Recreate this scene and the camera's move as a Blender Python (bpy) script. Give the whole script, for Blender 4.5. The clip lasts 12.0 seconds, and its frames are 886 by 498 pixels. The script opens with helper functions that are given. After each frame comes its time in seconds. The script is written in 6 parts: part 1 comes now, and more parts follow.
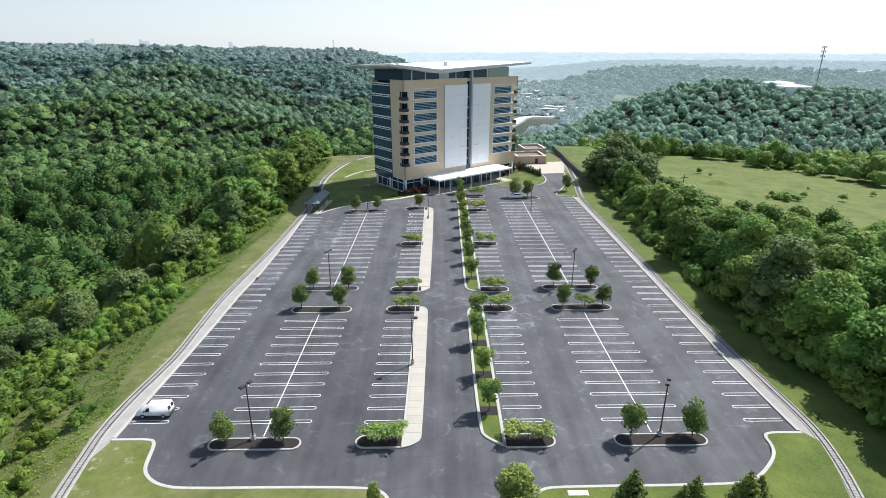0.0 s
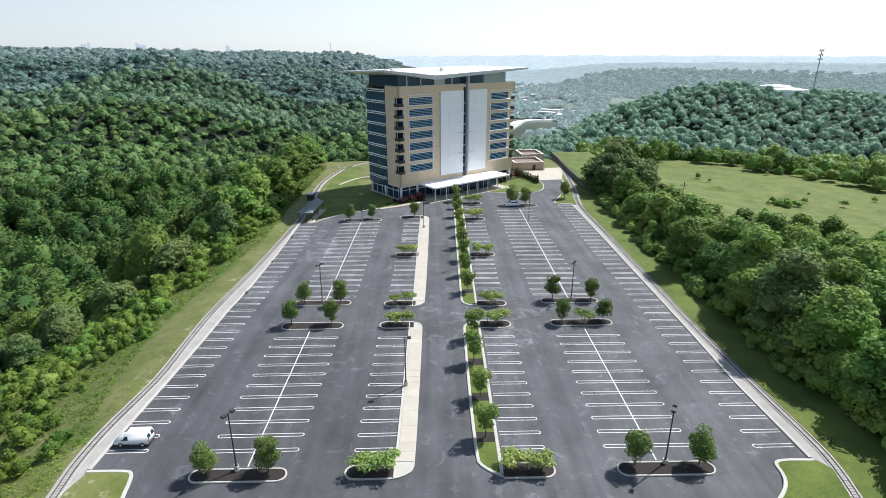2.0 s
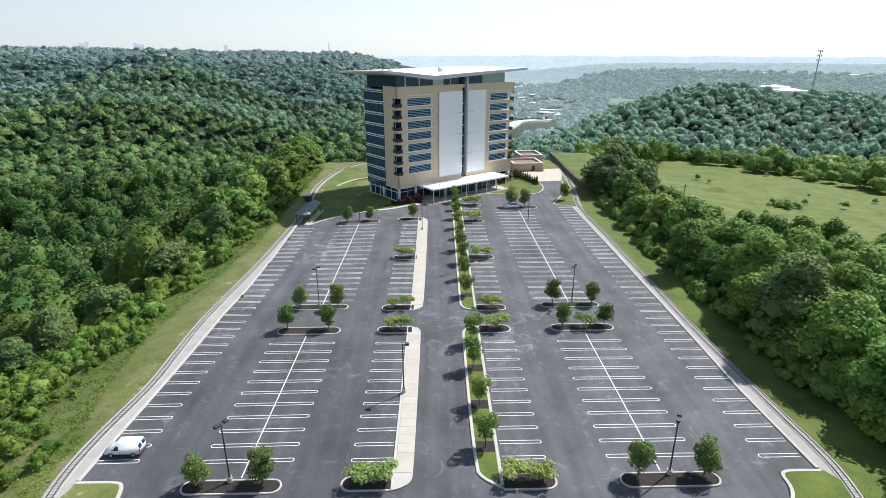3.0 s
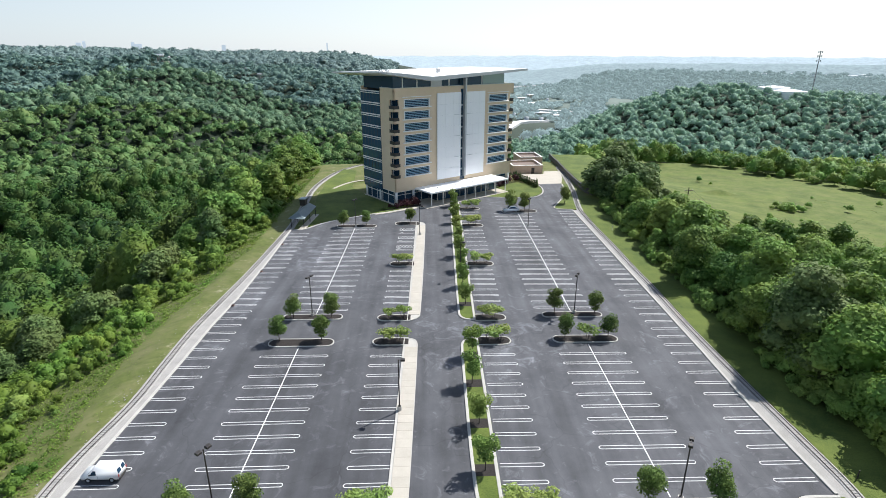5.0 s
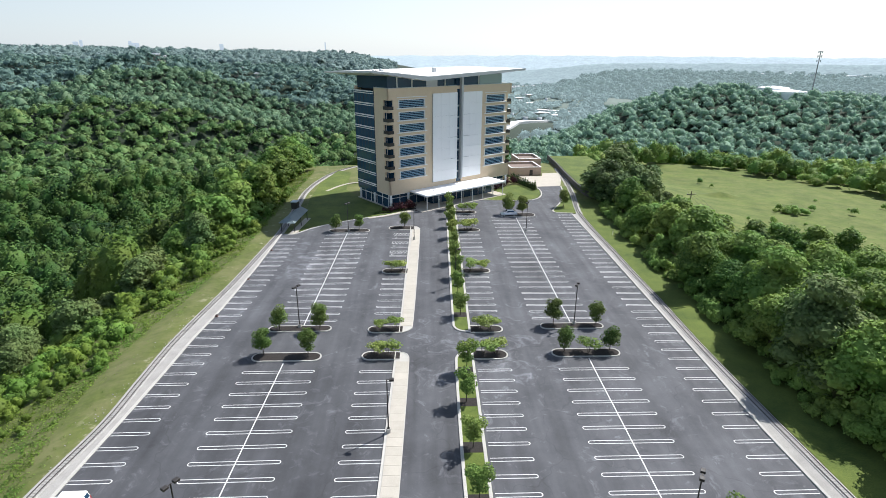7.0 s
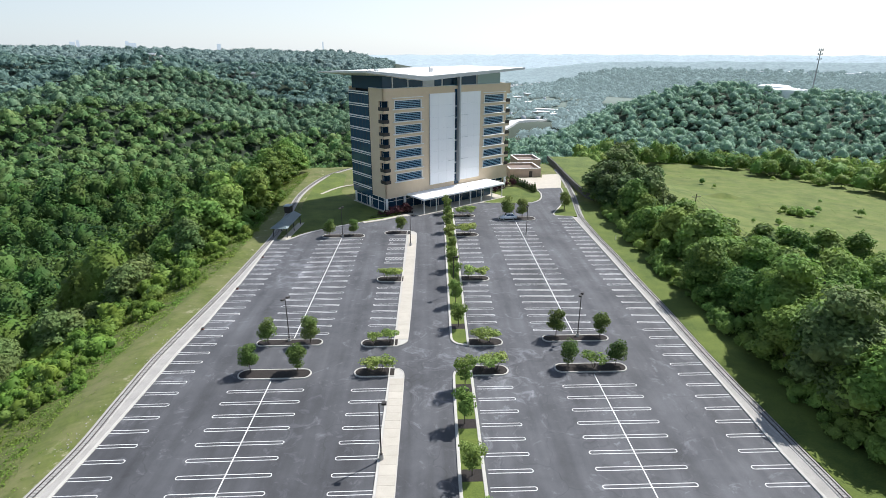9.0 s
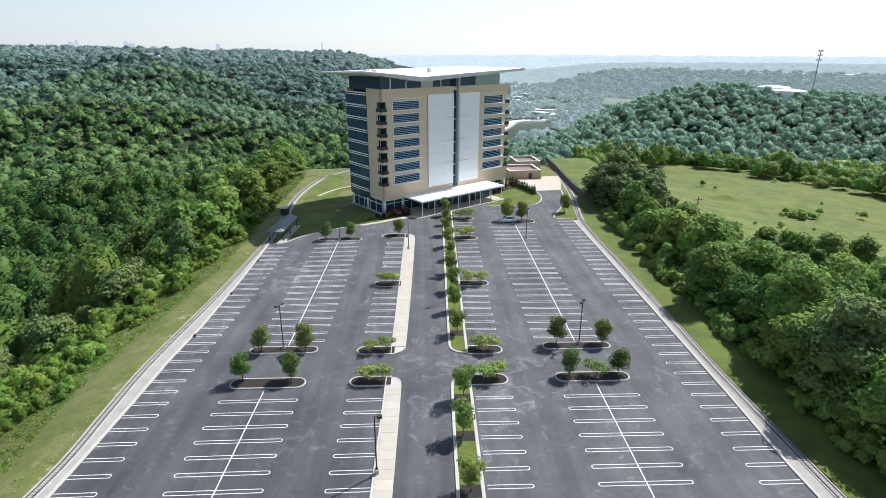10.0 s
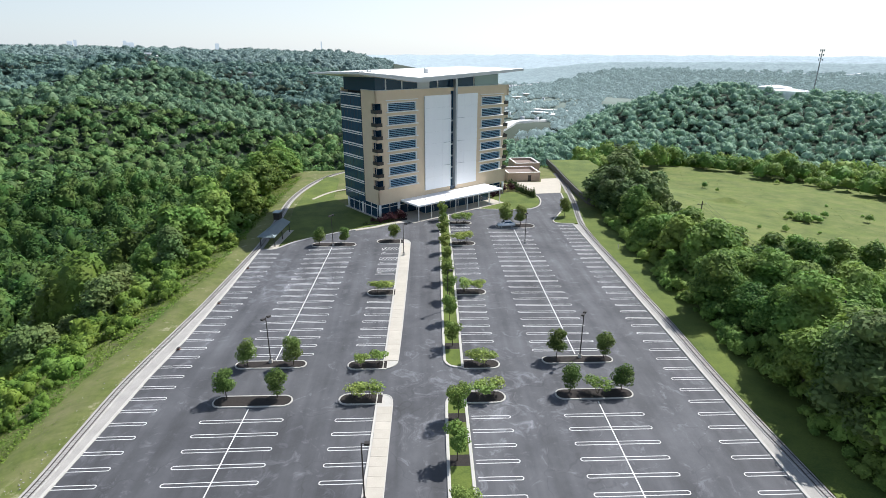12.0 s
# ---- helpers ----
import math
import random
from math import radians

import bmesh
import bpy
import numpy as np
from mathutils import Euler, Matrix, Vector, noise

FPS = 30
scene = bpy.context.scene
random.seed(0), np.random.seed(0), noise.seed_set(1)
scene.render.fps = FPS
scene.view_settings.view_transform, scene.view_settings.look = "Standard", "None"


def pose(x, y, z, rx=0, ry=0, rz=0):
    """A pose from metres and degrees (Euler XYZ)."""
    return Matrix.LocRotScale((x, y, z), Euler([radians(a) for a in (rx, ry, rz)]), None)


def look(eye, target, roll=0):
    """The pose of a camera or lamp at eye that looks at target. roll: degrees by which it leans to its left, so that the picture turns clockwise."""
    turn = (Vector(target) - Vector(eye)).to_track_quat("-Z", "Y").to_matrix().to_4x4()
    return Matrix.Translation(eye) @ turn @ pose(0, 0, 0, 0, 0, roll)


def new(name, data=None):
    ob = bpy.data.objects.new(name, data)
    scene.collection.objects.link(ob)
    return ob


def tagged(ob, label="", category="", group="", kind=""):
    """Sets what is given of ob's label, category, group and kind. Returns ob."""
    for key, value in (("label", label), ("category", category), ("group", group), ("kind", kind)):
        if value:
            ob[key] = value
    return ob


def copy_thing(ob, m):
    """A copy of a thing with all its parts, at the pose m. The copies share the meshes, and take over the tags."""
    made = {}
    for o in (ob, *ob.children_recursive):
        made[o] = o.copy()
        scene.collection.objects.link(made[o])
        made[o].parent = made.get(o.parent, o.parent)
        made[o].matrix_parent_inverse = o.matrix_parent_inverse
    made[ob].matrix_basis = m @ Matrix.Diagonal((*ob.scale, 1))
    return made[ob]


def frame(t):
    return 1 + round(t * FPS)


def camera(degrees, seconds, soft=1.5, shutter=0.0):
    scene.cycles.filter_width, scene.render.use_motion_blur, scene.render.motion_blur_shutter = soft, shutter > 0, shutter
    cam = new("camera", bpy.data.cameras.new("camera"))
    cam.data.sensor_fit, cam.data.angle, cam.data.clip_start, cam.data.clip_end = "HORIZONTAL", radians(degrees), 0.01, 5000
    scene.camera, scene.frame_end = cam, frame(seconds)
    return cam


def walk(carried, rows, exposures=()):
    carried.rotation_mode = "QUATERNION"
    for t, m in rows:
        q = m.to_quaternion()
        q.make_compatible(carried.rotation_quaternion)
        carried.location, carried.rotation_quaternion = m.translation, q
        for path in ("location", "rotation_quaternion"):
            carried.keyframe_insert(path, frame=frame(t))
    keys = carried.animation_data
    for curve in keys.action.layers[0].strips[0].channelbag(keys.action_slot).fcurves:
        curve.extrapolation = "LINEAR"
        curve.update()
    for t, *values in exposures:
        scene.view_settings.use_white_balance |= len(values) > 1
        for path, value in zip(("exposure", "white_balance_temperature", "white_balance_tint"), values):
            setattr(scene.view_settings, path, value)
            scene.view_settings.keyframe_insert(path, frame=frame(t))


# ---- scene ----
cam = camera(78.0, 12.0, 0.7)
PATH = [
    (0, (4.272, -80.937, 42.246), (4.309, -79.06, 41.556), 0.1),
    (0.5, (4.431, -79.953, 42.437), (4.469, -78.074, 41.753), 0.0),
    (1, (4.628, -79.053, 42.634), (4.668, -77.173, 41.956), -0.1),
    (1.5, (4.804, -78.295, 42.77), (4.845, -76.414, 42.092), 0.1),
    (2, (4.815, -77.391, 42.87), (4.86, -75.511, 42.19), 0.0),
    (2.5, (4.807, -76.551, 42.909), (4.855, -74.671, 42.23), 0.1),
    (3, (4.794, -75.791, 42.913), (4.845, -73.911, 42.233), 0.1),
    (5, (4.968, -72.121, 43.018), (5.025, -70.241, 42.338), 0.2),
    (5.5, (5.158, -71.043, 43.016), (5.215, -69.164, 42.335), 0.2),
    (6, (5.405, -69.922, 42.97), (5.464, -68.042, 42.289), 0.2),
    (6.5, (5.687, -68.784, 42.91), (5.747, -66.905, 42.229), 0.2),
    (7, (5.863, -67.57, 42.879), (5.926, -65.691, 42.198), 0.3),
    (9, (6.353, -62.956, 42.86), (6.42, -61.078, 42.176), 0.1),
    (9.5, (6.439, -61.862, 42.86), (6.508, -59.983, 42.177), 0.1),
    (10, (6.535, -60.803, 42.867), (6.606, -58.924, 42.184), 0.2),
    (10.5, (6.714, -59.735, 42.905), (6.786, -57.857, 42.222), 0.2),
    (11, (6.943, -58.663, 42.932), (7.016, -56.785, 42.247), 0.3),
    (11.5, (7.21, -57.698, 42.946), (7.281, -55.82, 42.262), 0.2),
    (12, (7.432, -56.805, 42.965), (7.504, -54.927, 42.281), 0.2),
]
walk(cam, [(t, look(eye, target, roll)) for t, eye, target, roll in PATH])

# ---- light ----
SUN_EL, SUN_AZ = radians(51.0), radians(54.5)      # azimuth from +y towards +x
sun_dir = Vector((math.sin(SUN_AZ) * math.cos(SUN_EL), math.cos(SUN_AZ) * math.cos(SUN_EL), math.sin(SUN_EL)))
world = bpy.data.worlds.new("sky")
scene.world = world
world.use_nodes = True
wn = world.node_tree.nodes
wl = world.node_tree.links
sky = wn.new("ShaderNodeTexSky")
sky.sky_type = "NISHITA"
sky.sun_disc = False
sky.sun_elevation = SUN_EL
sky.sun_rotation = SUN_AZ
sky.altitude = 250
sky.air_density = 1.0
sky.dust_density = 0.6
sky.ozone_density = 2.0
veil = wn.new("ShaderNodeMix")                 # summer haze over the clear sky
veil.data_type = "RGBA"
toward = wn.new("ShaderNodeVectorMath")           # the haze is whiter on the sun's side
toward.operation = "DOT_PRODUCT"
toward.inputs[1].default_value = (math.sin(SUN_AZ), math.cos(SUN_AZ), 0)
glare = wn.new("ShaderNodeMapRange")
glare.inputs["From Min"].default_value = -0.2
glare.inputs["From Max"].default_value = 0.75
haze = wn.new("ShaderNodeMix")
haze.data_type = "RGBA"
haze.inputs["A"].default_value = (4.6, 5.4, 6.25, 1)
haze.inputs["B"].default_value = (7.7, 8.2, 8.6, 1)
wl.new(toward.outputs["Value"], glare.inputs["Value"])
wl.new(glare.outputs[0], haze.inputs["Factor"])
wl.new(haze.outputs["Result"], veil.inputs["B"])
way = wn.new("ShaderNodeTexCoord")
wl.new(way.outputs["Generated"], toward.inputs[0])
split = wn.new("ShaderNodeSeparateXYZ")
wl.new(way.outputs["Generated"], split.inputs[0])
up = wn.new("ShaderNodeMapRange")              # thick near the horizon, thin overhead
up.interpolation_type = "SMOOTHSTEP"
up.inputs["From Min"].default_value = 0.0
up.inputs["From Max"].default_value = 0.75
up.inputs["To Min"].default_value = 0.74
up.inputs["To Max"].default_value = 0.12
wl.new(split.outputs["Z"], up.inputs["Value"])
wl.new(up.outputs[0], veil.inputs["Factor"])
wl.new(sky.outputs[0], veil.inputs["A"])
wl.new(veil.outputs["Result"], wn["Background"].inputs[0])
wn["Background"].inputs[1].default_value = 0.100
lamp = bpy.data.lights.new("sun", "SUN")
lamp.energy = 5.0
lamp.angle = radians(0.6)
lamp.color = (1.0, 0.985, 0.965)
sun = new("sun", lamp)
sun.matrix_world = look(sun_dir * 300, (0, 0, 0))
scene.view_settings.exposure = 0.46


# ---- materials ----
def surface(name, a, b, scale=2.0, fine=30.0, rough=0.8, bump=0.2, metallic=0.0, spread=0.5, random_mix=0.0, contrast=1.0):
    """Two base colours mixed by coarse and fine noise, with fine relief."""
    m = bpy.data.materials.new(name)
    m.use_nodes = True
    n, l = m.node_tree.nodes, m.node_tree.links
    bsdf = n["Principled BSDF"]
    geo = n.new("ShaderNodeNewGeometry")
    big = n.new("ShaderNodeTexNoise")
    big.inputs["Scale"].default_value = scale
    big.inputs["Detail"].default_value = 6
    big.inputs["Roughness"].default_value = 0.65
    small = n.new("ShaderNodeTexNoise")
    small.inputs["Scale"].default_value = fine
    small.inputs["Detail"].default_value = 3
    for t in (big, small):
        l.new(geo.outputs["Position"], t.inputs["Vector"])
    add = n.new("ShaderNodeMath")
    add.operation = "MULTIPLY_ADD"
    l.new(small.outputs[0], add.inputs[0])
    add.inputs[1].default_value = 1 - spread
    mul = n.new("ShaderNodeMath")
    mul.operation = "MULTIPLY"
    l.new(big.outputs[0], mul.inputs[0])
    mul.inputs[1].default_value = spread
    l.new(mul.outputs[0], add.inputs[2])
    ramp = n.new("ShaderNodeMapRange")
    ramp.inputs["From Min"].default_value = 0.5 - 0.2 / contrast
    ramp.inputs["From Max"].default_value = 0.5 + 0.2 / contrast
    l.new(add.outputs[0], ramp.inputs["Value"])
    mix = n.new("ShaderNodeMix")
    mix.data_type = "RGBA"
    mix.inputs["A"].default_value = (*a, 1)
    mix.inputs["B"].default_value = (*b, 1)
    l.new(ramp.outputs[0], mix.inputs["Factor"])
    out = mix.outputs["Result"]
    if random_mix:
        info = n.new("ShaderNodeObjectInfo")
        val = n.new("ShaderNodeMapRange")
        val.inputs["To Min"].default_value = 1 - random_mix
        val.inputs["To Max"].default_value = 1 + random_mix
        l.new(info.outputs["Random"], val.inputs["Value"])
        hsv = n.new("ShaderNodeHueSaturation")
        l.new(out, hsv.inputs["Color"])
        l.new(val.outputs[0], hsv.inputs["Value"])
        out = hsv.outputs[0]
    l.new(out, bsdf.inputs["Base Color"])
    bsdf.inputs["Roughness"].default_value = rough
    bsdf.inputs["Metallic"].default_value = metallic
    if bump:
        bn = n.new("ShaderNodeBump")
        bn.inputs["Strength"].default_value = bump
        bn.inputs["Distance"].default_value = 0.05
        l.new(small.outputs[0], bn.inputs["Height"])
        l.new(bn.outputs[0], bsdf.inputs["Normal"])
    return m


def foliage(name, dark, light, through_light=0.3, relief=0.0):
    """Leaves: colour varies leaf by leaf and tree by tree, some light passes through."""
    m = bpy.data.materials.new(name)
    m.use_nodes = True
    n, l = m.node_tree.nodes, m.node_tree.links
    bsdf = n["Principled BSDF"]
    geo = n.new("ShaderNodeNewGeometry")
    info = n.new("ShaderNodeObjectInfo")
    noise_node = n.new("ShaderNodeTexNoise")
    noise_node.inputs["Scale"].default_value = 0.075
    noise_node.inputs["Detail"].default_value = 4
    l.new(geo.outputs["Position"], noise_node.inputs["Vector"])
    a1 = n.new("ShaderNodeMath")
    a1.operation = "MULTIPLY_ADD"
    a1.inputs[1].default_value = 0.75
    l.new(geo.outputs["Random Per Island"], a1.inputs[0])
    a2 = n.new("ShaderNodeMath")
    a2.operation = "MULTIPLY_ADD"
    a2.inputs[1].default_value = 0.9
    a2.inputs[2].default_value = -0.42
    l.new(noise_node.outputs[0], a2.inputs[0])
    l.new(a2.outputs[0], a1.inputs[2])
    a3 = n.new("ShaderNodeMath")
    a3.operation = "MULTIPLY_ADD"
    a3.inputs[1].default_value = 0.5
    l.new(info.outputs["Random"], a3.inputs[0])
    stand = n.new("ShaderNodeTexNoise")
    stand.inputs["Scale"].default_value = 0.017
    stand.inputs["Detail"].default_value = 3
    l.new(geo.outputs["Position"], stand.inputs["Vector"])
    a4 = n.new("ShaderNodeMath")
    a4.operation = "MULTIPLY_ADD"
    a4.inputs[1].default_value = 1.3
    a4.inputs[2].default_value = -0.65
    l.new(stand.outputs[0], a4.inputs[0])
    a5 = n.new("ShaderNodeMath")
    l.new(a1.outputs[0], a5.inputs[0])
    l.new(a4.outputs[0], a5.inputs[1])
    l.new(a5.outputs[0], a3.inputs[2])
    mix = n.new("ShaderNodeMix")
    mix.data_type = "RGBA"
    mix.inputs["A"].default_value = (*dark, 1)
    mix.inputs["B"].default_value = (*light, 1)
    l.new(a3.outputs[0], mix.inputs["Factor"])
    kind_noise = n.new("ShaderNodeTexNoise")
    kind_noise.inputs["Scale"].default_value = 0.11
    kind_noise.inputs["Detail"].default_value = 1
    l.new(geo.outputs["Position"], kind_noise.inputs["Vector"])
    hue = n.new("ShaderNodeMapRange")
    hue.inputs["From Min"].default_value = 0.3
    hue.inputs["From Max"].default_value = 0.7
    hue.inputs["To Min"].default_value = 0.475
    hue.inputs["To Max"].default_value = 0.525
    l.new(kind_noise.outputs[0], hue.inputs["Value"])
    tint = n.new("ShaderNodeHueSaturation")
    l.new(hue.outputs[0], tint.inputs["Hue"])
    l.new(mix.outputs["Result"], tint.inputs["Color"])
    l.new(tint.outputs[0], bsdf.inputs["Base Color"])
    bsdf.inputs["Roughness"].default_value = 0.6
    bsdf.inputs["Specular IOR Level"].default_value = 0.15
    tr = n.new("ShaderNodeBsdfTranslucent")
    if relief:
        grain = n.new("ShaderNodeTexNoise")
        grain.inputs["Scale"].default_value = 0.9
        grain.inputs["Detail"].default_value = 5
        grain.inputs["Roughness"].default_value = 0.7
        l.new(geo.outputs["Position"], grain.inputs["Vector"])
        bn = n.new("ShaderNodeBump")
        bn.inputs["Strength"].default_value = 1.0
        bn.inputs["Distance"].default_value = relief
        l.new(grain.outputs[0], bn.inputs["Height"])
        l.new(bn.outputs[0], bsdf.inputs["Normal"])
    l.new(tint.outputs[0], tr.inputs["Color"])
    ms = n.new("ShaderNodeMixShader")
    ms.inputs[0].default_value = through_light
    l.new(bsdf.outputs[0], ms.inputs[1])
    l.new(tr.outputs[0], ms.inputs[2])
    l.new(ms.outputs[0], n["Material Output"].inputs["Surface"])
    return m


def plain(name, colour, rough=0.5, metallic=0.0, glow=0.0):
    m = bpy.data.materials.new(name)
    m.use_nodes = True
    b = m.node_tree.nodes["Principled BSDF"]
    b.inputs["Base Color"].default_value = (*colour, 1)
    b.inputs["Roughness"].default_value = rough
    b.inputs["Metallic"].default_value = metallic
    if glow:
        b.inputs["Emission Color"].default_value = (*colour, 1)
        b.inputs["Emission Strength"].default_value = glow
    return m


ASPHALT = surface("asphalt", (0.043, 0.0445, 0.050), (0.094, 0.096, 0.105), 0.09, 25, 0.85, 0.35, spread=0.8, contrast=1.3)
an, al = ASPHALT.node_tree.nodes, ASPHALT.node_tree.links      # worn wheel lanes and thin cracks
a_geo = an.new("ShaderNodeNewGeometry")
a_map = an.new("ShaderNodeMapping")
a_map.inputs["Scale"].default_value = (0.55, 0.035, 1)
al.new(a_geo.outputs["Position"], a_map.inputs["Vector"])
a_lane = an.new("ShaderNodeTexNoise")
a_lane.inputs["Scale"].default_value = 1.0
a_lane.inputs["Detail"].default_value = 5
al.new(a_map.outputs[0], a_lane.inputs["Vector"])
a_warp = an.new("ShaderNodeTexNoise")
a_warp.inputs["Scale"].default_value = 0.25
al.new(a_geo.outputs["Position"], a_warp.inputs["Vector"])
a_add = an.new("ShaderNodeVectorMath")
a_add.operation = "MULTIPLY_ADD"
a_add.inputs[1].default_value = (5, 5, 5)
al.new(a_warp.outputs["Color"], a_add.inputs[0])
al.new(a_geo.outputs["Position"], a_add.inputs[2])
a_crack = an.new("ShaderNodeTexVoronoi")
a_crack.feature = "DISTANCE_TO_EDGE"
a_crack.inputs["Scale"].default_value = 0.07
al.new(a_add.outputs[0], a_crack.inputs["Vector"])
a_thin = an.new("ShaderNodeMapRange")
a_thin.inputs["From Min"].default_value = 0.0025
a_thin.inputs["From Max"].default_value = 0.006
a_thin.inputs["To Min"].default_value = 0.84
a_thin.inputs["To Max"].default_value = 1.0
al.new(a_crack.outputs["Distance"], a_thin.inputs["Value"])
a_gain = an.new("ShaderNodeMapRange")
a_gain.inputs["From Min"].default_value = 0.35
a_gain.inputs["From Max"].default_value = 0.7
a_gain.inputs["To Min"].default_value = 0.86
a_gain.inputs["To Max"].default_value = 1.3
al.new(a_lane.outputs[0], a_gain.inputs["Value"])
a_scuff = an.new("ShaderNodeTexNoise")             # pale scuffs and dust, thickest at the drive crossing
a_scuff.inputs["Scale"].default_value = 0.32
a_scuff.inputs["Detail"].default_value = 9
a_scuff.inputs["Roughness"].default_value = 0.72
a_scuff.inputs["Distortion"].default_value = 1.4
al.new(a_geo.outputs["Position"], a_scuff.inputs["Vector"])
a_far = an.new("ShaderNodeVectorMath")
a_far.operation = "DISTANCE"
a_far.inputs[1].default_value = (14, 7.5, 0)
a_far2 = an.new("ShaderNodeVectorMath")
a_far2.operation = "DISTANCE"
a_far2.inputs[1].default_value = (-20, 44, 0)
al.new(a_geo.outputs["Position"], a_far2.inputs[0])
a_less = an.new("ShaderNodeMath")
a_less.operation = "MINIMUM"
al.new(a_far.outputs["Value"], a_less.inputs[0])
al.new(a_far2.outputs["Value"], a_less.inputs[1])
al.new(a_geo.outputs["Position"], a_far.inputs[0])
a_near = an.new("ShaderNodeMapRange")
a_near.inputs["From Min"].default_value = 1.0
a_near.inputs["From Max"].default_value = 17.0
a_near.inputs["To Min"].default_value = 0.10
a_near.inputs["To Max"].default_value = 0.0
al.new(a_less.outputs[0], a_near.inputs["Value"])
a_dust = an.new("ShaderNodeMath")
al.new(a_scuff.outputs[0], a_dust.inputs[0])
al.new(a_near.outputs[0], a_dust.inputs[1])
a_pale = an.new("ShaderNodeMapRange")
a_pale.inputs["From Min"].default_value = 0.56
a_pale.inputs["From Max"].default_value = 0.78
a_pale.inputs["To Min"].default_value = 1.0
a_pale.inputs["To Max"].default_value = 2.6
al.new(a_dust.outputs[0], a_pale.inputs["Value"])
a_worn = an.new("ShaderNodeMath")
a_worn.operation = "MULTIPLY"
al.new(a_gain.outputs[0], a_worn.inputs[0])
al.new(a_pale.outputs[0], a_worn.inputs[1])
a_near_left = an.new("ShaderNodeVectorMath")            # darker round the near left stalls
a_near_left.operation = "DISTANCE"
a_near_left.inputs[1].default_value = (-20, -16, 0)
al.new(a_geo.outputs["Position"], a_near_left.inputs[0])
a_darken = an.new("ShaderNodeMapRange")
a_darken.inputs["From Min"].default_value = 14
a_darken.inputs["From Max"].default_value = 42
a_darken.inputs["To Min"].default_value = 0.82
a_darken.inputs["To Max"].default_value = 1.04
al.new(a_near_left.outputs["Value"], a_darken.inputs["Value"])
a_mul2 = an.new("ShaderNodeMath")
a_mul2.operation = "MULTIPLY"
al.new(a_worn.outputs[0], a_mul2.inputs[0])
al.new(a_darken.outputs[0], a_mul2.inputs[1])
a_mul = an.new("ShaderNodeMath")
a_mul.operation = "MULTIPLY"
al.new(a_mul2.outputs[0], a_mul.inputs[0])
al.new(a_thin.outputs[0], a_mul.inputs[1])
a_col = an.new("ShaderNodeVectorMath")
a_col.operation = "SCALE"
al.new(an["Principled BSDF"].inputs["Base Color"].links[0].from_socket, a_col.inputs[0])
al.new(a_mul.outputs[0], a_col.inputs["Scale"])
al.new(a_col.outputs[0], an["Principled BSDF"].inputs["Base Color"])
CONCRETE = surface("concrete", (0.37, 0.338, 0.285), (0.49, 0.452, 0.388), 0.6, 12, 0.9, 0.2, random_mix=0.06)
KERB = surface("kerb_concrete", (0.36, 0.345, 0.315), (0.50, 0.48, 0.445), 0.8, 10, 0.9, 0.2)
PAINT = surface("road_paint", (0.50, 0.50, 0.49), (0.72, 0.72, 0.71), 1.5, 20, 0.7, 0.1)
MULCH = surface("mulch", (0.012, 0.010, 0.009), (0.035, 0.028, 0.024), 3, 18, 0.95, 0.8)
LAWN = surface("lawn", (0.046, 0.078, 0.009), (0.126, 0.160, 0.026), 0.16, 6, 0.95, 0.6, spread=0.65, contrast=1.5)
GRAVEL = surface("gravel", (0.235, 0.225, 0.21), (0.40, 0.385, 0.36), 0.5, 9, 0.95, 0.6)
BALLAST = surface("ballast", (0.25, 0.24, 0.225), (0.46, 0.445, 0.42), 0.9, 7, 0.95, 0.9)
RAIL = surface("rail_steel", (0.05, 0.045, 0.045), (0.10, 0.09, 0.085), 2, 30, 0.5, 0.1, metallic=0.6)
TIE = surface("tie_wood", (0.20, 0.188, 0.175), (0.31, 0.295, 0.28), 2, 30, 0.9, 0.3, random_mix=0.2)
BRICK = surface("tan_brick", (0.65, 0.51, 0.35), (0.74, 0.60, 0.43), 0.5, 14, 0.9, 0.3)
WHITE = surface("white_panel", (0.87, 0.875, 0.875), (0.93, 0.93, 0.93), 0.3, 8, 0.45, 0.05)
TRIM = surface("white_trim", (0.72, 0.71, 0.68), (0.84, 0.83, 0.80), 0.6, 8, 0.6, 0.05)
METAL = surface("gray_metal", (0.42, 0.44, 0.46), (0.55, 0.57, 0.58), 0.4, 8, 0.45, 0.05, metallic=0.3)
DARK = surface("dark_bronze", (0.022, 0.018, 0.017), (0.04, 0.034, 0.03), 2, 20, 0.5, 0.1)
GLASS = plain("window_glass", (0.018, 0.052, 0.095), 0.07, 0.1)
GLASS2 = plain("curtain_glass", (0.038, 0.092, 0.160), 0.05, 0.2)
BARK = surface("bark", (0.05, 0.038, 0.028), (0.11, 0.09, 0.07), 3, 20, 0.95, 0.5)
LEAF_LOT = foliage("leaf_lot", (0.042, 0.085, 0.020), (0.180, 0.250, 0.064), 0.28)
LEAF_MEDIAN = foliage("leaf_median", (0.052, 0.100, 0.022), (0.210, 0.285, 0.070), 0.3)
LEAF_LIGHT = foliage("leaf_light", (0.140, 0.210, 0.042), (0.33, 0.41, 0.115), 0.3)
LEAF_WOOD = foliage("leaf_wood", (0.007, 0.024, 0.005), (0.098, 0.166, 0.030), 0.17, 0.4)
LEAF_GROVE = foliage("leaf_grove", (0.026, 0.054, 0.018), (0.170, 0.245, 0.082), 0.24, 0.4)
LEAF_GLOBE = foliage("leaf_globe", (0.085, 0.145, 0.028), (0.255, 0.335, 0.085), 0.3)
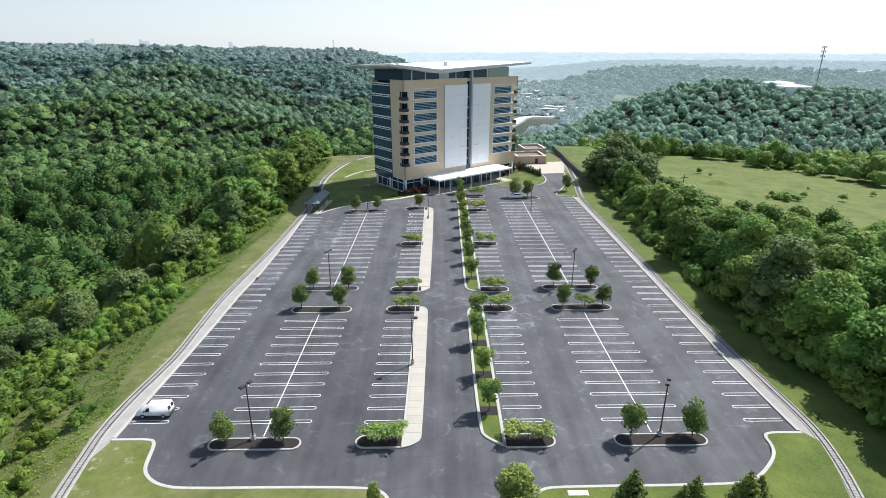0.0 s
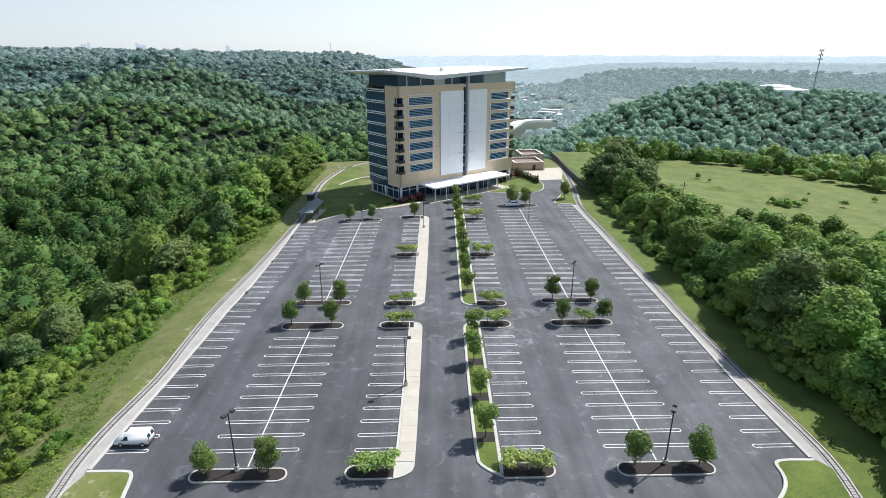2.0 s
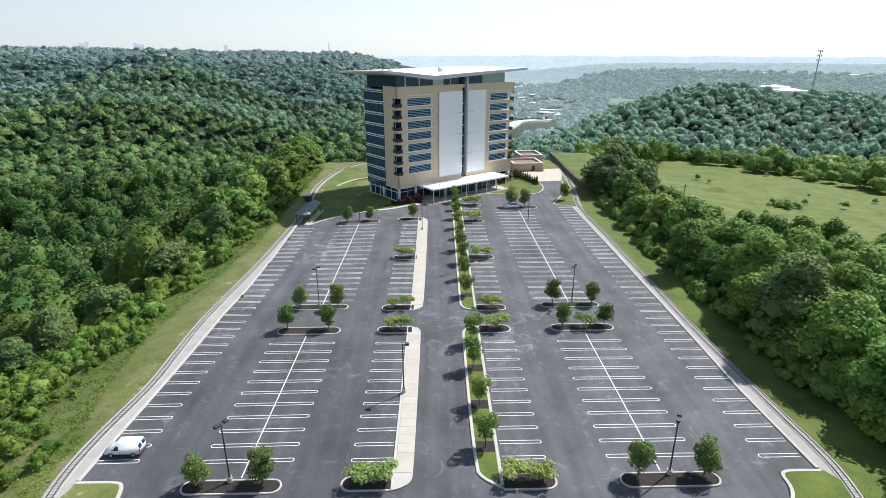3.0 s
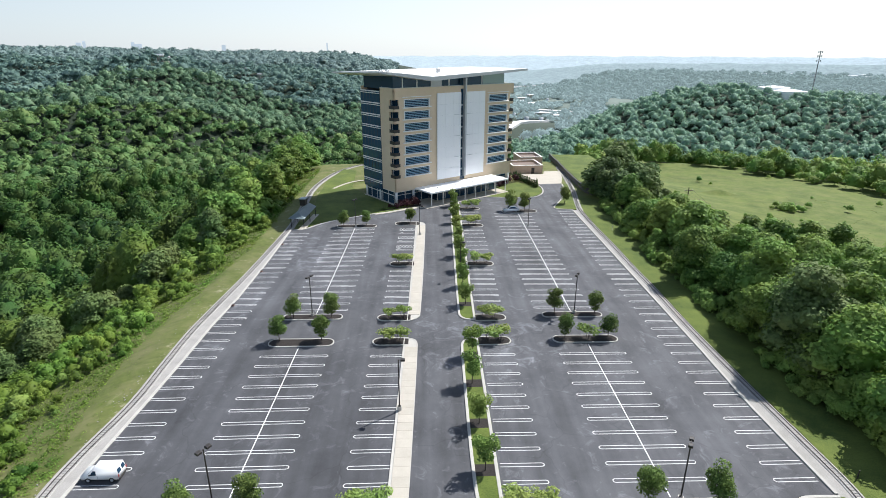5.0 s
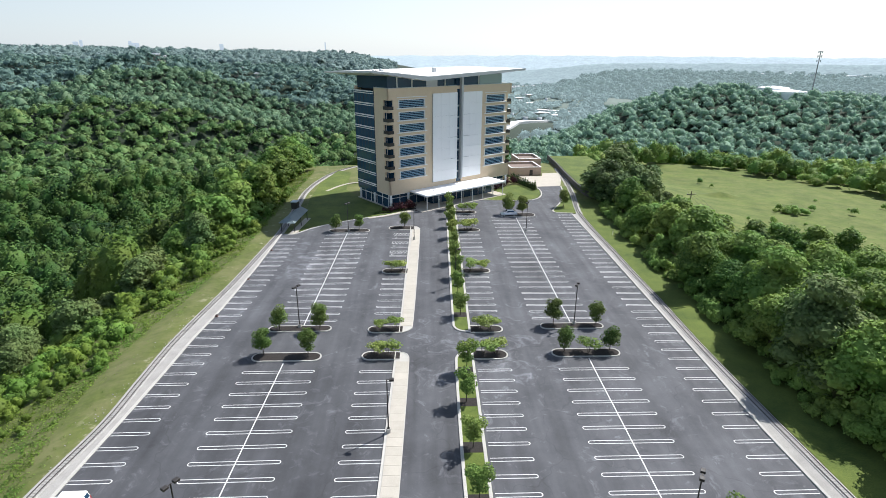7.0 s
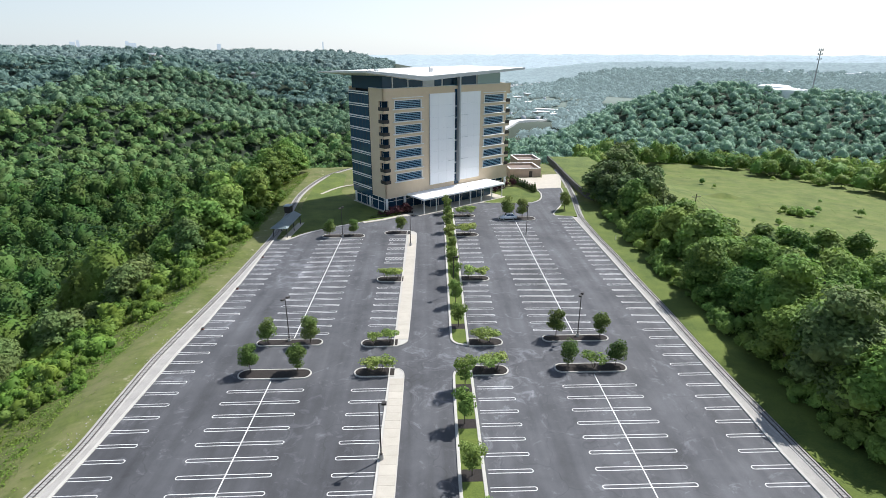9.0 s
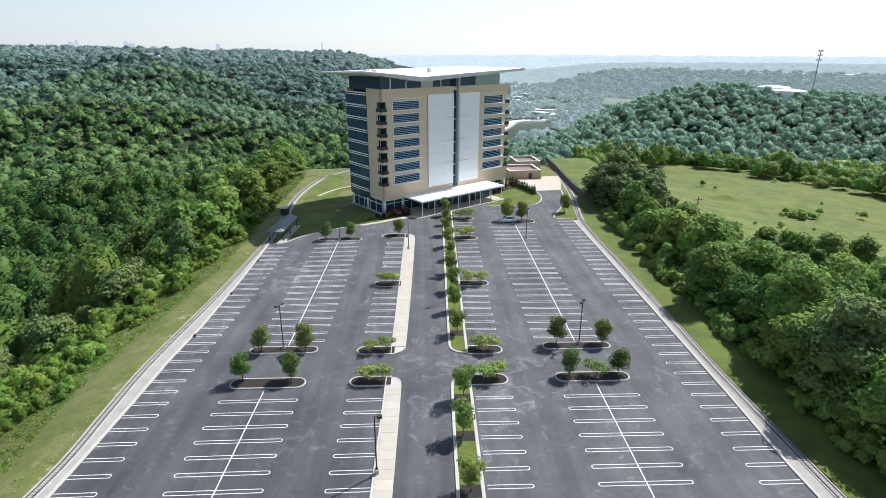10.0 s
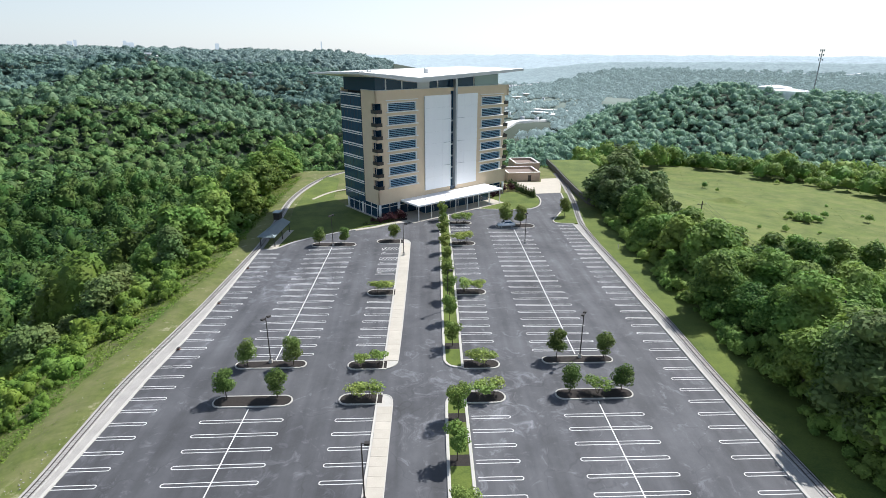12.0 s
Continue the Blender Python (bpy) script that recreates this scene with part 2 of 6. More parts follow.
# Lighter leaves: sunlight put into the colour of the belt and bright edges.
LEAF_SUNLIT = foliage("leaf_sunlit", (0.046, 0.108, 0.024), (0.245, 0.368, 0.086), 0.34, 0.3)
LEAF_HILL = foliage("leaf_hill", (0.021, 0.064, 0.024), (0.155, 0.256, 0.084), 0.24, 0.5)
LEAF_MID = foliage("leaf_mid", (0.011, 0.040, 0.011), (0.108, 0.196, 0.046), 0.22, 0.4)
# Aerial haze put into the leaf colours: paler and bluer with distance.
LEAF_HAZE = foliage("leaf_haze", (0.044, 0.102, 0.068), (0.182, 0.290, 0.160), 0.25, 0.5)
LEAF_SLOPE_HAZE = foliage("leaf_slope_haze", (0.135, 0.240, 0.190), (0.270, 0.415, 0.285), 0.27, 0.5)
LEAF_DIST_HAZE = foliage("leaf_distant_haze", (0.092, 0.166, 0.150), (0.210, 0.318, 0.256), 0.28, 0.6)
LEAF_SKYLINE_HAZE = foliage("leaf_skyline_haze", (0.150, 0.222, 0.215), (0.215, 0.300, 0.280), 0.3)
LEAF_FIELD = foliage("leaf_field", (0.095, 0.135, 0.036), (0.175, 0.215, 0.070), 0.35)
LEAF_BRUSH = foliage("leaf_brush", (0.040, 0.084, 0.012), (0.195, 0.290, 0.050), 0.28)
LEAF_RED = foliage("leaf_red", (0.030, 0.012, 0.016), (0.080, 0.030, 0.036))
LEAF_PINE = foliage("leaf_pine", (0.028, 0.062, 0.020), (0.095, 0.150, 0.050), 0.3)


# ---- builders ----
def mesh_object(name, verts, faces, material, parent=None, label="", smooth=False):
    me = bpy.data.meshes.new(name)
    me.from_pydata(verts, [], faces)
    me.materials.append(material)
    if smooth:
        me.shade_smooth()
    ob = new(name, me)
    if parent:
        ob.parent = parent
    if label:
        ob["label"] = label
    return ob


def mesh_quads(name, v, q, material):
    """A mesh from arrays: v (n, 3), q (m, 3 or 4)."""
    me = bpy.data.meshes.new(name)
    k = q.shape[1]
    me.vertices.add(len(v))
    me.vertices.foreach_set("co", v.astype(np.float32).ravel())
    me.loops.add(q.size)
    me.loops.foreach_set("vertex_index", q.astype(np.int32).ravel())
    me.polygons.add(len(q))
    me.polygons.foreach_set("loop_start", np.arange(0, q.size, k, dtype=np.int32))
    me.update(calc_edges=True)
    me.validate()
    me.materials.append(material)
    return me


def part(name, bm, material, parent=None, label="", smooth=False):
    me = bpy.data.meshes.new(name)
    bm.normal_update()
    bm.to_mesh(me)
    bm.free()
    me.materials.append(material)
    if smooth:
        me.shade_smooth()
    ob = new(name, me)
    if parent:
        ob.parent = parent
    if label:
        ob["label"] = label
    return ob


def thing(name, m, label, category, group="", kind=""):
    e = new(name)
    e.empty_display_size = 0.3
    e.matrix_world = m
    return tagged(e, label, category, group, kind)


def add_box(bm, x0, x1, y0, y1, z0, z1, bevel=0.0):
    r = bmesh.ops.create_cube(bm, size=1)
    vs = r["verts"]
    bmesh.ops.scale(bm, vec=(x1 - x0, y1 - y0, z1 - z0), verts=vs)
    bmesh.ops.translate(bm, vec=((x0 + x1) / 2, (y0 + y1) / 2, (z0 + z1) / 2), verts=vs)
    if bevel:
        es = list({e for v in vs for e in v.link_edges})
        bmesh.ops.bevel(bm, geom=es, offset=bevel, segments=1, affect="EDGES")


def box(x0, x1, y0, y1, z0, z1, bevel=0.0):
    bm = bmesh.new()
    add_box(bm, x0, x1, y0, y1, z0, z1, bevel)
    return bm


def add_rod(bm, p, q, r0, r1=None, seg=8):
    p, q = Vector(p), Vector(q)
    d = q - p
    m = Matrix.Translation((p + q) / 2) @ d.to_track_quat("Z", "Y").to_matrix().to_4x4()
    bmesh.ops.create_cone(bm, cap_ends=True, segments=seg, radius1=r0, radius2=r0 if r1 is None else r1, depth=d.length, matrix=m)


def rod(p, q, r0, r1=None, seg=8):
    bm = bmesh.new()
    add_rod(bm, p, q, r0, r1, seg)
    return bm


def slab(pts, z0, z1):
    """A flat plate with the outline pts."""
    bm = bmesh.new()
    lo = [bm.verts.new((x, y, z0)) for x, y in pts]
    hi = [bm.verts.new((x, y, z1)) for x, y in pts]
    f = bm.faces.new(hi)
    bm.faces.new(lo[::-1])
    n = len(pts)
    for i in range(n):
        bm.faces.new((lo[i], lo[(i + 1) % n], hi[(i + 1) % n], hi[i]))
    bmesh.ops.recalc_face_normals(bm, faces=bm.faces)
    return bm


def offsets(pts, closed):
    """Unit normals (to the left of the way) at the points of a line, lengthened at corners."""
    out = []
    n = len(pts)
    for i in range(n):
        a = pts[(i - 1) % n] if closed or i else pts[i]
        b = pts[(i + 1) % n] if closed or i < n - 1 else pts[i]
        d0 = Vector(pts[i]) - Vector(a)
        d1 = Vector(b) - Vector(pts[i])
        d0 = d0.normalized() if d0.length else d1.normalized()
        d1 = d1.normalized() if d1.length else d0
        t = (d0 + d1).normalized()
        c = max(0.5, t.dot(d1))
        out.append(Vector((-t.y, t.x)) / c)
    return out


def band(pts, left, right, z0, z1, closed=False, top_cut=0.0):
    """A bar along a line, from left to right of it, with a small chamfer on top."""
    bm = bmesh.new()
    nn = offsets(pts, closed)
    rows = []
    for p, n in zip(pts, nn):
        p = Vector(p)
        a, b = p + n * left, p - n * right
        c = n * top_cut
        prof = [(a, z0), (a, z1 - top_cut), (a - c, z1), (b + c, z1), (b, z1 - top_cut), (b, z0)]
        rows.append([bm.verts.new((q.x, q.y, z)) for q, z in prof])
    k = len(rows)
    for i in range(k if closed else k - 1):
        r, s = rows[i], rows[(i + 1) % k]
        for j in range(5):
            bm.faces.new((r[j], r[j + 1], s[j + 1], s[j]))
    if not closed:
        bm.faces.new(rows[0])
        bm.faces.new(rows[-1][::-1])
    bmesh.ops.recalc_face_normals(bm, faces=bm.faces)
    return bm


def arc(cx, cy, r, a0, a1, n=8):
    return [(cx + r * math.cos(radians(a0 + (a1 - a0) * i / n)), cy + r * math.sin(radians(a0 + (a1 - a0) * i / n))) for i in range(n + 1)]


def curve_points(pts, n=6):
    """A smooth line through pts (Catmull-Rom)."""
    out = []
    p = [pts[0]] + list(pts) + [pts[-1]]
    for i in range(1, len(p) - 2):
        for k in range(n):
            t = k / n
            out.append(tuple(0.5 * (2 * p[i][j] + (p[i + 1][j] - p[i - 1][j]) * t + (2 * p[i - 1][j] - 5 * p[i][j] + 4 * p[i + 1][j] - p[i + 2][j]) * t * t
                                    + (3 * p[i][j] - p[i - 1][j] - 3 * p[i + 1][j] + p[i + 2][j]) * t ** 3) for j in (0, 1)))
    return out + [tuple(pts[-1])]


def rounded(pts, times=2):
    """The line with its corners cut round."""
    for k in range(times):
        out = [pts[0]]
        for a, b in zip(pts[:-1], pts[1:]):
            out += [tuple(a[i] * 0.75 + b[i] * 0.25 for i in (0, 1)), tuple(a[i] * 0.25 + b[i] * 0.75 for i in (0, 1))]
        pts = out + [pts[-1]]
    return pts


def K(x, y):
    """The lot's columns lean a little to the right with distance; the right-hand edge runs straight."""
    s = 0.015 * min(1.0, max(0.0, (42 - x) / 22))
    return x + s * y, y


# ---- terrain ----
def blend(a, b, t):
    t = np.clip(t, 0, 1)
    t = t * t * (3 - 2 * t)
    return a + (b - a) * t


def fbm(x, y, seed=0):
    """Soft rolling noise from a few sine waves."""
    z = 0
    r = np.random.RandomState(seed)
    for k in range(14):
        f = 0.004 * 1.32 ** k
        a = r.uniform(0, 6.28)
        z = z + np.sin((x * math.cos(a) + y * math.sin(a)) * f + r.uniform(0, 6.28)) * 0.6 ** (k * 0.55)
    return z / 3.0


def terrain(x, y):
    """Height of the land: a levelled ridge top, a wooded valley and hillside to one side, a field, a hill and a wide valley to the other."""
    x, y = np.asarray(x, float), np.asarray(y, float)
    dx = np.maximum(np.maximum(-36.5 - x, x - 58.0), 0)
    dy = np.maximum(np.maximum(-150 - y, y - 150), 0)
    d = np.hypot(dx, dy)
    r = np.hypot(x - 5, y + 60)
    az = np.degrees(np.arctan2(x - 5, y + 60))
    left = np.interp(r, [0, 60, 110, 180, 300, 420, 560, 800, 950, 1150, 1500, 1900, 2400, 2900, 3600, 5000], [-2, -8, -26, -48, -62, -56, -38, -10, 1, -3, 4, 10, 18, 26, 20, 0])
    front = np.interp(r, [0, 150, 260, 420, 700, 1000, 2500, 3500, 5000], [-2, -6, -30, -62, -84, -88, -92, -105, -125])
    right = np.interp(r, [0, 90, 160, 280, 328, 370, 430, 560, 900, 2500, 5000], [-1, -2.5, -7, -13.5, -16.5, -30, -50, -66, -84, -92, -125])
    hill = 60 * np.exp(-(((x - 405) / 235) ** 2 + ((y - 515) / 165) ** 2)) + 12 * np.exp(-(((x - 298) / 62) ** 2 + ((y - 505) / 90) ** 2)) + 12 * np.exp(-(((x - 240) / 120) ** 2 + ((y - 520) / 120) ** 2))
    right = right + hill * np.clip((r - 250) / 200, 0, 1)
    left = left - (10 * np.clip((az + 36) / 20, 0, 1) + 14 * np.clip((az + 16) / 12, 0, 1)) * np.clip((r - 700) / 900, 0, 1)
    left = left - 26 * np.clip((az + 24) / 14, 0, 1) * np.interp(r, [450, 750, 1300, 1900], [0, 1, 1, 0])
    w = blend(left, front, (az + 9) / 14)
    w = blend(w, right, (az - 6) / 14)
    w = blend(w, left * 0.6, (np.abs(az) - 100) / 60)
    w = w + fbm(x, y) * np.clip((r - 140) / 300, 0, 1) * np.interp(r, [1500, 2500], [9, 4])
    folds = np.sin((x * 0.8 + y * 0.6) * 0.021 + np.sin(y * 0.006) * 2.0) + 0.6 * np.sin((x * 0.5 - y * 0.86) * 0.034 + 1.0)
    w = w + folds * np.clip((r - 240) / 300, 0, 1) * np.clip((-az - 4) / 10, 0.25, 1) * np.interp(r, [1000, 2200], [14.0, 2.0])
    canopy = np.clip((r - 430) / 70, 0, 1) * np.where((az > 1) & (az < 17) & (r > 780), 0.0, 1.0)
    w = w + 6.0 * canopy                      # the closed canopy of the far woods
    slope = -np.where(x < 0, 0.30, 0.12) * np.minimum(d, 30)
    z = blend(slope, w, (d - 8) / 60)
    return np.where(d <= 0, 0.0, z) - 0.12


def ground_mesh():
    cx, cy = 8.0, 20.0
    rad = np.concatenate(([0.0], np.geomspace(6, 4900, 150)))
    ang = np.radians(np.arange(0, 360, 1.5))
    rr, aa = np.meshgrid(rad, ang, indexing="ij")
    x, y = cx + rr * np.sin(aa), cy + rr * np.cos(aa)
    z = terrain(x, y)
    v = np.stack([x, y, z], -1).reshape(-1, 3)
    n = len(ang)
    i, j = np.meshgrid(np.arange(len(rad) - 1), np.arange(n), indexing="ij")
    a, b = i * n + j, i * n + (j + 1) % n
    q = np.stack([a, b, b + n, a + n], -1).reshape(-1, 4)[:, ::-1]
    me = mesh_quads("ground", v, q, GROUND)
    me.shade_smooth()
    return tagged(new("ground", me), "rough grass and woodland ground of the ridge and valleys", "ground", kind="structure")


GROUND = surface("rough_grass", (0.056, 0.080, 0.011), (0.122, 0.146, 0.030), 0.09, 1.3, 0.95, 0.8, spread=0.7, contrast=1.6)
gn, gl = GROUND.node_tree.nodes, GROUND.node_tree.links      # woodland floor takes over off the ridge top, with crown shade in its colour
g_geo = gn.new("ShaderNodeNewGeometry")
g_len = gn.new("ShaderNodeVectorMath")
g_len.operation = "LENGTH"
gl.new(g_geo.outputs["Position"], g_len.inputs[0])
g_map = gn.new("ShaderNodeMapRange")
g_map.inputs["From Min"].default_value = 300
g_map.inputs["From Max"].default_value = 420
gl.new(g_len.outputs["Value"], g_map.inputs["Value"])
g_mix = gn.new("ShaderNodeMix")
g_mix.data_type = "RGBA"
g_mix.inputs["B"].default_value = (0.014, 0.028, 0.012, 1)
g_dry = gn.new("ShaderNodeTexNoise")              # dry straw-coloured patches
g_dry.inputs["Scale"].default_value = 0.16
g_dry.inputs["Detail"].default_value = 7
g_dry.inputs["Roughness"].default_value = 0.7
gl.new(g_geo.outputs["Position"], g_dry.inputs["Vector"])
g_cut = gn.new("ShaderNodeMapRange")
g_cut.inputs["From Min"].default_value = 0.40
g_cut.inputs["From Max"].default_value = 0.72
g_cut.inputs["To Max"].default_value = 0.8
gl.new(g_dry.outputs[0], g_cut.inputs["Value"])
g_straw = gn.new("ShaderNodeMix")
g_straw.data_type = "RGBA"
g_straw.inputs["B"].default_value = (0.185, 0.172, 0.078, 1)
gl.new(gn["Principled BSDF"].inputs["Base Color"].links[0].from_socket, g_straw.inputs["A"])
gl.new(g_cut.outputs[0], g_straw.inputs["Factor"])
g_xyz = gn.new("ShaderNodeSeparateXYZ")           # greener meadow in the open field
gl.new(g_geo.outputs["Position"], g_xyz.inputs[0])
g_field = gn.new("ShaderNodeMapRange")
g_field.inputs["From Min"].default_value = 60
g_field.inputs["From Max"].default_value = 74
gl.new(g_xyz.outputs["X"], g_field.inputs["Value"])
g_meadow = gn.new("ShaderNodeMix")
g_meadow.data_type = "RGBA"
g_meadow.blend_type = "MULTIPLY"
g_meadow.inputs["B"].default_value = (0.84, 0.97, 0.54, 1)
gl.new(g_field.outputs[0], g_meadow.inputs["Factor"])
g_bare_noise = gn.new("ShaderNodeTexNoise")       # worn pale gravelly patches along the track
g_bare_noise.inputs["Scale"].default_value = 0.42
g_bare_noise.inputs["Detail"].default_value = 8
g_bare_noise.inputs["Roughness"].default_value = 0.72
gl.new(g_geo.outputs["Position"], g_bare_noise.inputs["Vector"])
g_bare_cut = gn.new("ShaderNodeMapRange")
g_bare_cut.inputs["From Min"].default_value = 0.57
g_bare_cut.inputs["From Max"].default_value = 0.66
gl.new(g_bare_noise.outputs[0], g_bare_cut.inputs["Value"])
g_bare_side = gn.new("ShaderNodeMapRange")
g_bare_side.inputs["From Min"].default_value = -37.5
g_bare_side.inputs["From Max"].default_value = -34.0
g_bare_side.inputs["To Max"].default_value = 0.8
gl.new(g_xyz.outputs["X"], g_bare_side.inputs["Value"])
g_bare_end = gn.new("ShaderNodeMapRange")
g_bare_end.inputs["From Min"].default_value = -20
g_bare_end.inputs["From Max"].default_value = -30
gl.new(g_xyz.outputs["X"], g_bare_end.inputs["Value"])
g_bare_strip = gn.new("ShaderNodeMath")
g_bare_strip.operation = "MULTIPLY"
gl.new(g_bare_side.outputs[0], g_bare_strip.inputs[0])
gl.new(g_bare_end.outputs[0], g_bare_strip.inputs[1])
g_bare_all = gn.new("ShaderNodeMath")
g_bare_all.operation = "MULTIPLY"
gl.new(g_bare_cut.outputs[0], g_bare_all.inputs[0])
gl.new(g_bare_strip.outputs[0], g_bare_all.inputs[1])
g_bare = gn.new("ShaderNodeMix")
g_bare.data_type = "RGBA"
g_bare.inputs["B"].default_value = (0.36, 0.33, 0.23, 1)
gl.new(g_bare_all.outputs[0], g_bare.inputs["Factor"])
gl.new(g_straw.outputs["Result"], g_bare.inputs["A"])
gl.new(g_bare.outputs["Result"], g_meadow.inputs["A"])
gl.new(g_meadow.outputs["Result"], g_mix.inputs["A"])
g_west = gn.new("ShaderNodeMapRange")             # the same shade-darkened floor under the western woods
g_west.inputs["From Min"].default_value = -62
g_west.inputs["From Max"].default_value = -76
gl.new(g_xyz.outputs["X"], g_west.inputs["Value"])
g_floor = gn.new("ShaderNodeMath")
g_floor.operation = "MAXIMUM"
gl.new(g_map.outputs[0], g_floor.inputs[0])
gl.new(g_west.outputs[0], g_floor.inputs[1])
gl.new(g_floor.outputs[0], g_mix.inputs["Factor"])
g_haze = gn.new("ShaderNodeMix")                  # far valley farmland and town ground, haze put into its colour
g_haze.data_type = "RGBA"
g_haze.inputs["B"].default_value = (0.150, 0.190, 0.165, 1)
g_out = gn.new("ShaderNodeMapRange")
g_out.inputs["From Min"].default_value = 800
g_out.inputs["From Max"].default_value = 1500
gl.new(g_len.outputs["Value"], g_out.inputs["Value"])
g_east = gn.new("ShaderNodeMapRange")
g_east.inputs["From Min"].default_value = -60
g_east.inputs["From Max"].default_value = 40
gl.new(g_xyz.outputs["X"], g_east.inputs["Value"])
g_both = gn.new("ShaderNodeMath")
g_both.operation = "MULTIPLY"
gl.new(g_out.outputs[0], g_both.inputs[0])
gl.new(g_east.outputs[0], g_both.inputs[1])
gl.new(g_both.outputs[0], g_haze.inputs["Factor"])
gl.new(g_mix.outputs["Result"], g_haze.inputs["A"])
gl.new(g_haze.outputs["Result"], gn["Principled BSDF"].inputs["Base Color"])
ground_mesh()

# ---- parking lot ----
lot_outline = [K(-32.4, -28.9), K(-28.0, -28.9)] + [(-27.0, -30.5), (-26.6, -33.5), (-25.2, -35.4), (-23, -36.2), (-21, -36.4), (-3, -36.6), (-0.5, -37.4), (0.5, -41), (0.8, -120), (13, -120),
    (13.3, -41), (14.5, -37.4), (16, -36.8), (34.5, -36.8), (37.5, -36.1), (40, -34.5), (41.6, -32.6), (42.4, -30.8), (42.4, -29.4), (43.2, -28.8), (47.3, -28.8), (46.75, -14), (47.0, 0), (47.1, 20), (47.2, 50), (47.1, 79.3),
    (42.3, 80), (41.9, 82.3), (43.5, 86), (46.8, 92), (50.2, 103), (51.5, 113), (42.8, 112), (43.2, 107), (42.6, 101), (40.8, 96.5), (37.5, 93.8), (28, 93.8), (20, 95.3), (14.5, 95.0),
    (9.0, 87.5), (4.0, 82.6), (-3.7, 79.0), (-9.6, 76.2), (-14.0, 74.0), (-20.0, 70.0), (-23.8, 66.5), (-25.3, 64.0), (-26.8, 62.0), (-29.6, 61.8), (-29.5, 52), (-29.5, 38), (-29.9, 20.5), (-30.7, 10), (-30.95, 0), (-31.35, -10), (-31.9, -20)]
lot = part("parking_lot", slab(lot_outline, -0.1, 0.0), ASPHALT)
tagged(lot, "dark asphalt parking lot, patched and faded, nearly empty", "parking lot", kind="structure")


def hairpin_mesh(length, closed_both=True):
    """A painted loop: two lines joined by a half circle at one end or both."""
    w, h = 0.26, 0.048
    bm = bmesh.new()
    right = arc(length - w, 0, w, -90, 90, 6) if closed_both else [(length, -w), (length, w)]
    left = arc(w, 0, w, 90, 270, 6)
    pts = right + left
    closed = closed_both
    if not closed_both:
        pts = [(length, w)] + left + [(length, -w)]
    nn = offsets(pts, closed)
    a = [bm.verts.new((p[0] + n.x * h, p[1] + n.y * h, 0)) for p, n in zip(pts, nn)]
    b = [bm.verts.new((p[0] - n.x * h, p[1] - n.y * h, 0)) for p, n in zip(pts, nn)]
    k = len(pts)
    for i in range(k if closed else k - 1):
        j = (i + 1) % k
        bm.faces.new((b[i], b[j], a[j], a[i]))
    bmesh.ops.recalc_face_normals(bm, faces=bm.faces)
    for f in bm.faces:
        if f.normal.z < 0:
            f.normal_flip()
    me = bpy.data.meshes.new("parking_line")
    bm.to_mesh(me)
    bm.free()
    me.materials.append(PAINT)
    return me


def put_line(me, x, y, turn=0.0):
    ob = new("parking_line", me)
    ob.parent = lot
    ob.matrix_basis = pose(x, y, 0.006, 0, 0, turn)


def near_rows(k):
    return -0.2 - 2.6 * k


def far_rows(j):
    return 15.5 + 2.58 * j + 0.0085 * j * j


double_line = hairpin_mesh(10.1)
single_line = hairpin_mesh(4.9, False)
edge_line = hairpin_mesh(4.65, False)
for k in range(11):
    y = near_rows(k)
    put_line(double_line, K(-20.15, y)[0], y + 0.15, 0.7)
    put_line(double_line, K(24.9, y)[0], y)
    put_line(single_line, K(-3.65, y)[0], y, 0.5)
    put_line(single_line, K(18.1, y)[0], y, 180)
for j in range(18):
    y = far_rows(j)
    put_line(double_line, K(-19.5, y)[0], y - 0.12 - 0.011 * max(0, y - 20), 1.2 + 0.09 * max(0, y - 20))
for j in range(23):
    y = float(np.interp(j, [0, 5, 9, 13, 16, 18, 21, 22], [15.7, 28.7, 39.45, 50.3, 58.5, 63.9, 73.1, 76.2]))
    put_line(double_line, 23.9, y, -0.5)
for y in (18.1, 20.7, 23.3, 25.9, 28.4, 30.9, 33.4):
    put_line(single_line, K(-3.3, y)[0], y, 0.5)
    put_line(single_line, K(18.0, y + 0.5)[0], y + 0.5, 180)
for y in (46.3, 49.1, 51.9, 55.0, 57.9, 60.8, 69, 72, 75, 77.4):
    put_line(single_line, K(18.3, y)[0], y, 180)
for k in range(41):
    y = -26.57 + 2.6134 * k
    if y < 79:
        put_line(edge_line, 41.85 + 0.7 * max(0.0, (y - 48) / 30), y)
for k in range(34):
    y = -25.74 + 2.565 * k
    put_line(edge_line, float(np.interp(y, [-26, -10, 20, 35, 60], [-27.6, -26.93, -25.73, -24.95, -24.75])), y, 180.8)

# centre lines of the double rows
for x, y0, y1 in ((-15.0, -28.6, 2.4), (-14.6, 14.2, 63.2), (30.0, -28.6, 2.6), (30.0, 14.4, 76.0)):
    a, b = K(x, y0), K(x, y1)
    ob = part("centre_line", band([a, b], 0.07, 0.07, 0.003, 0.007), PAINT, lot)

# ---- kerbs, walks and islands ----
def kerb(pts, closed=False, label="pale concrete kerb along the asphalt"):
    ob = part("kerb", band(pts, 0.38, 0.0, -0.1, 0.15, closed, 0.03), KERB)
    return tagged(ob, label, "kerb", kind="structure")


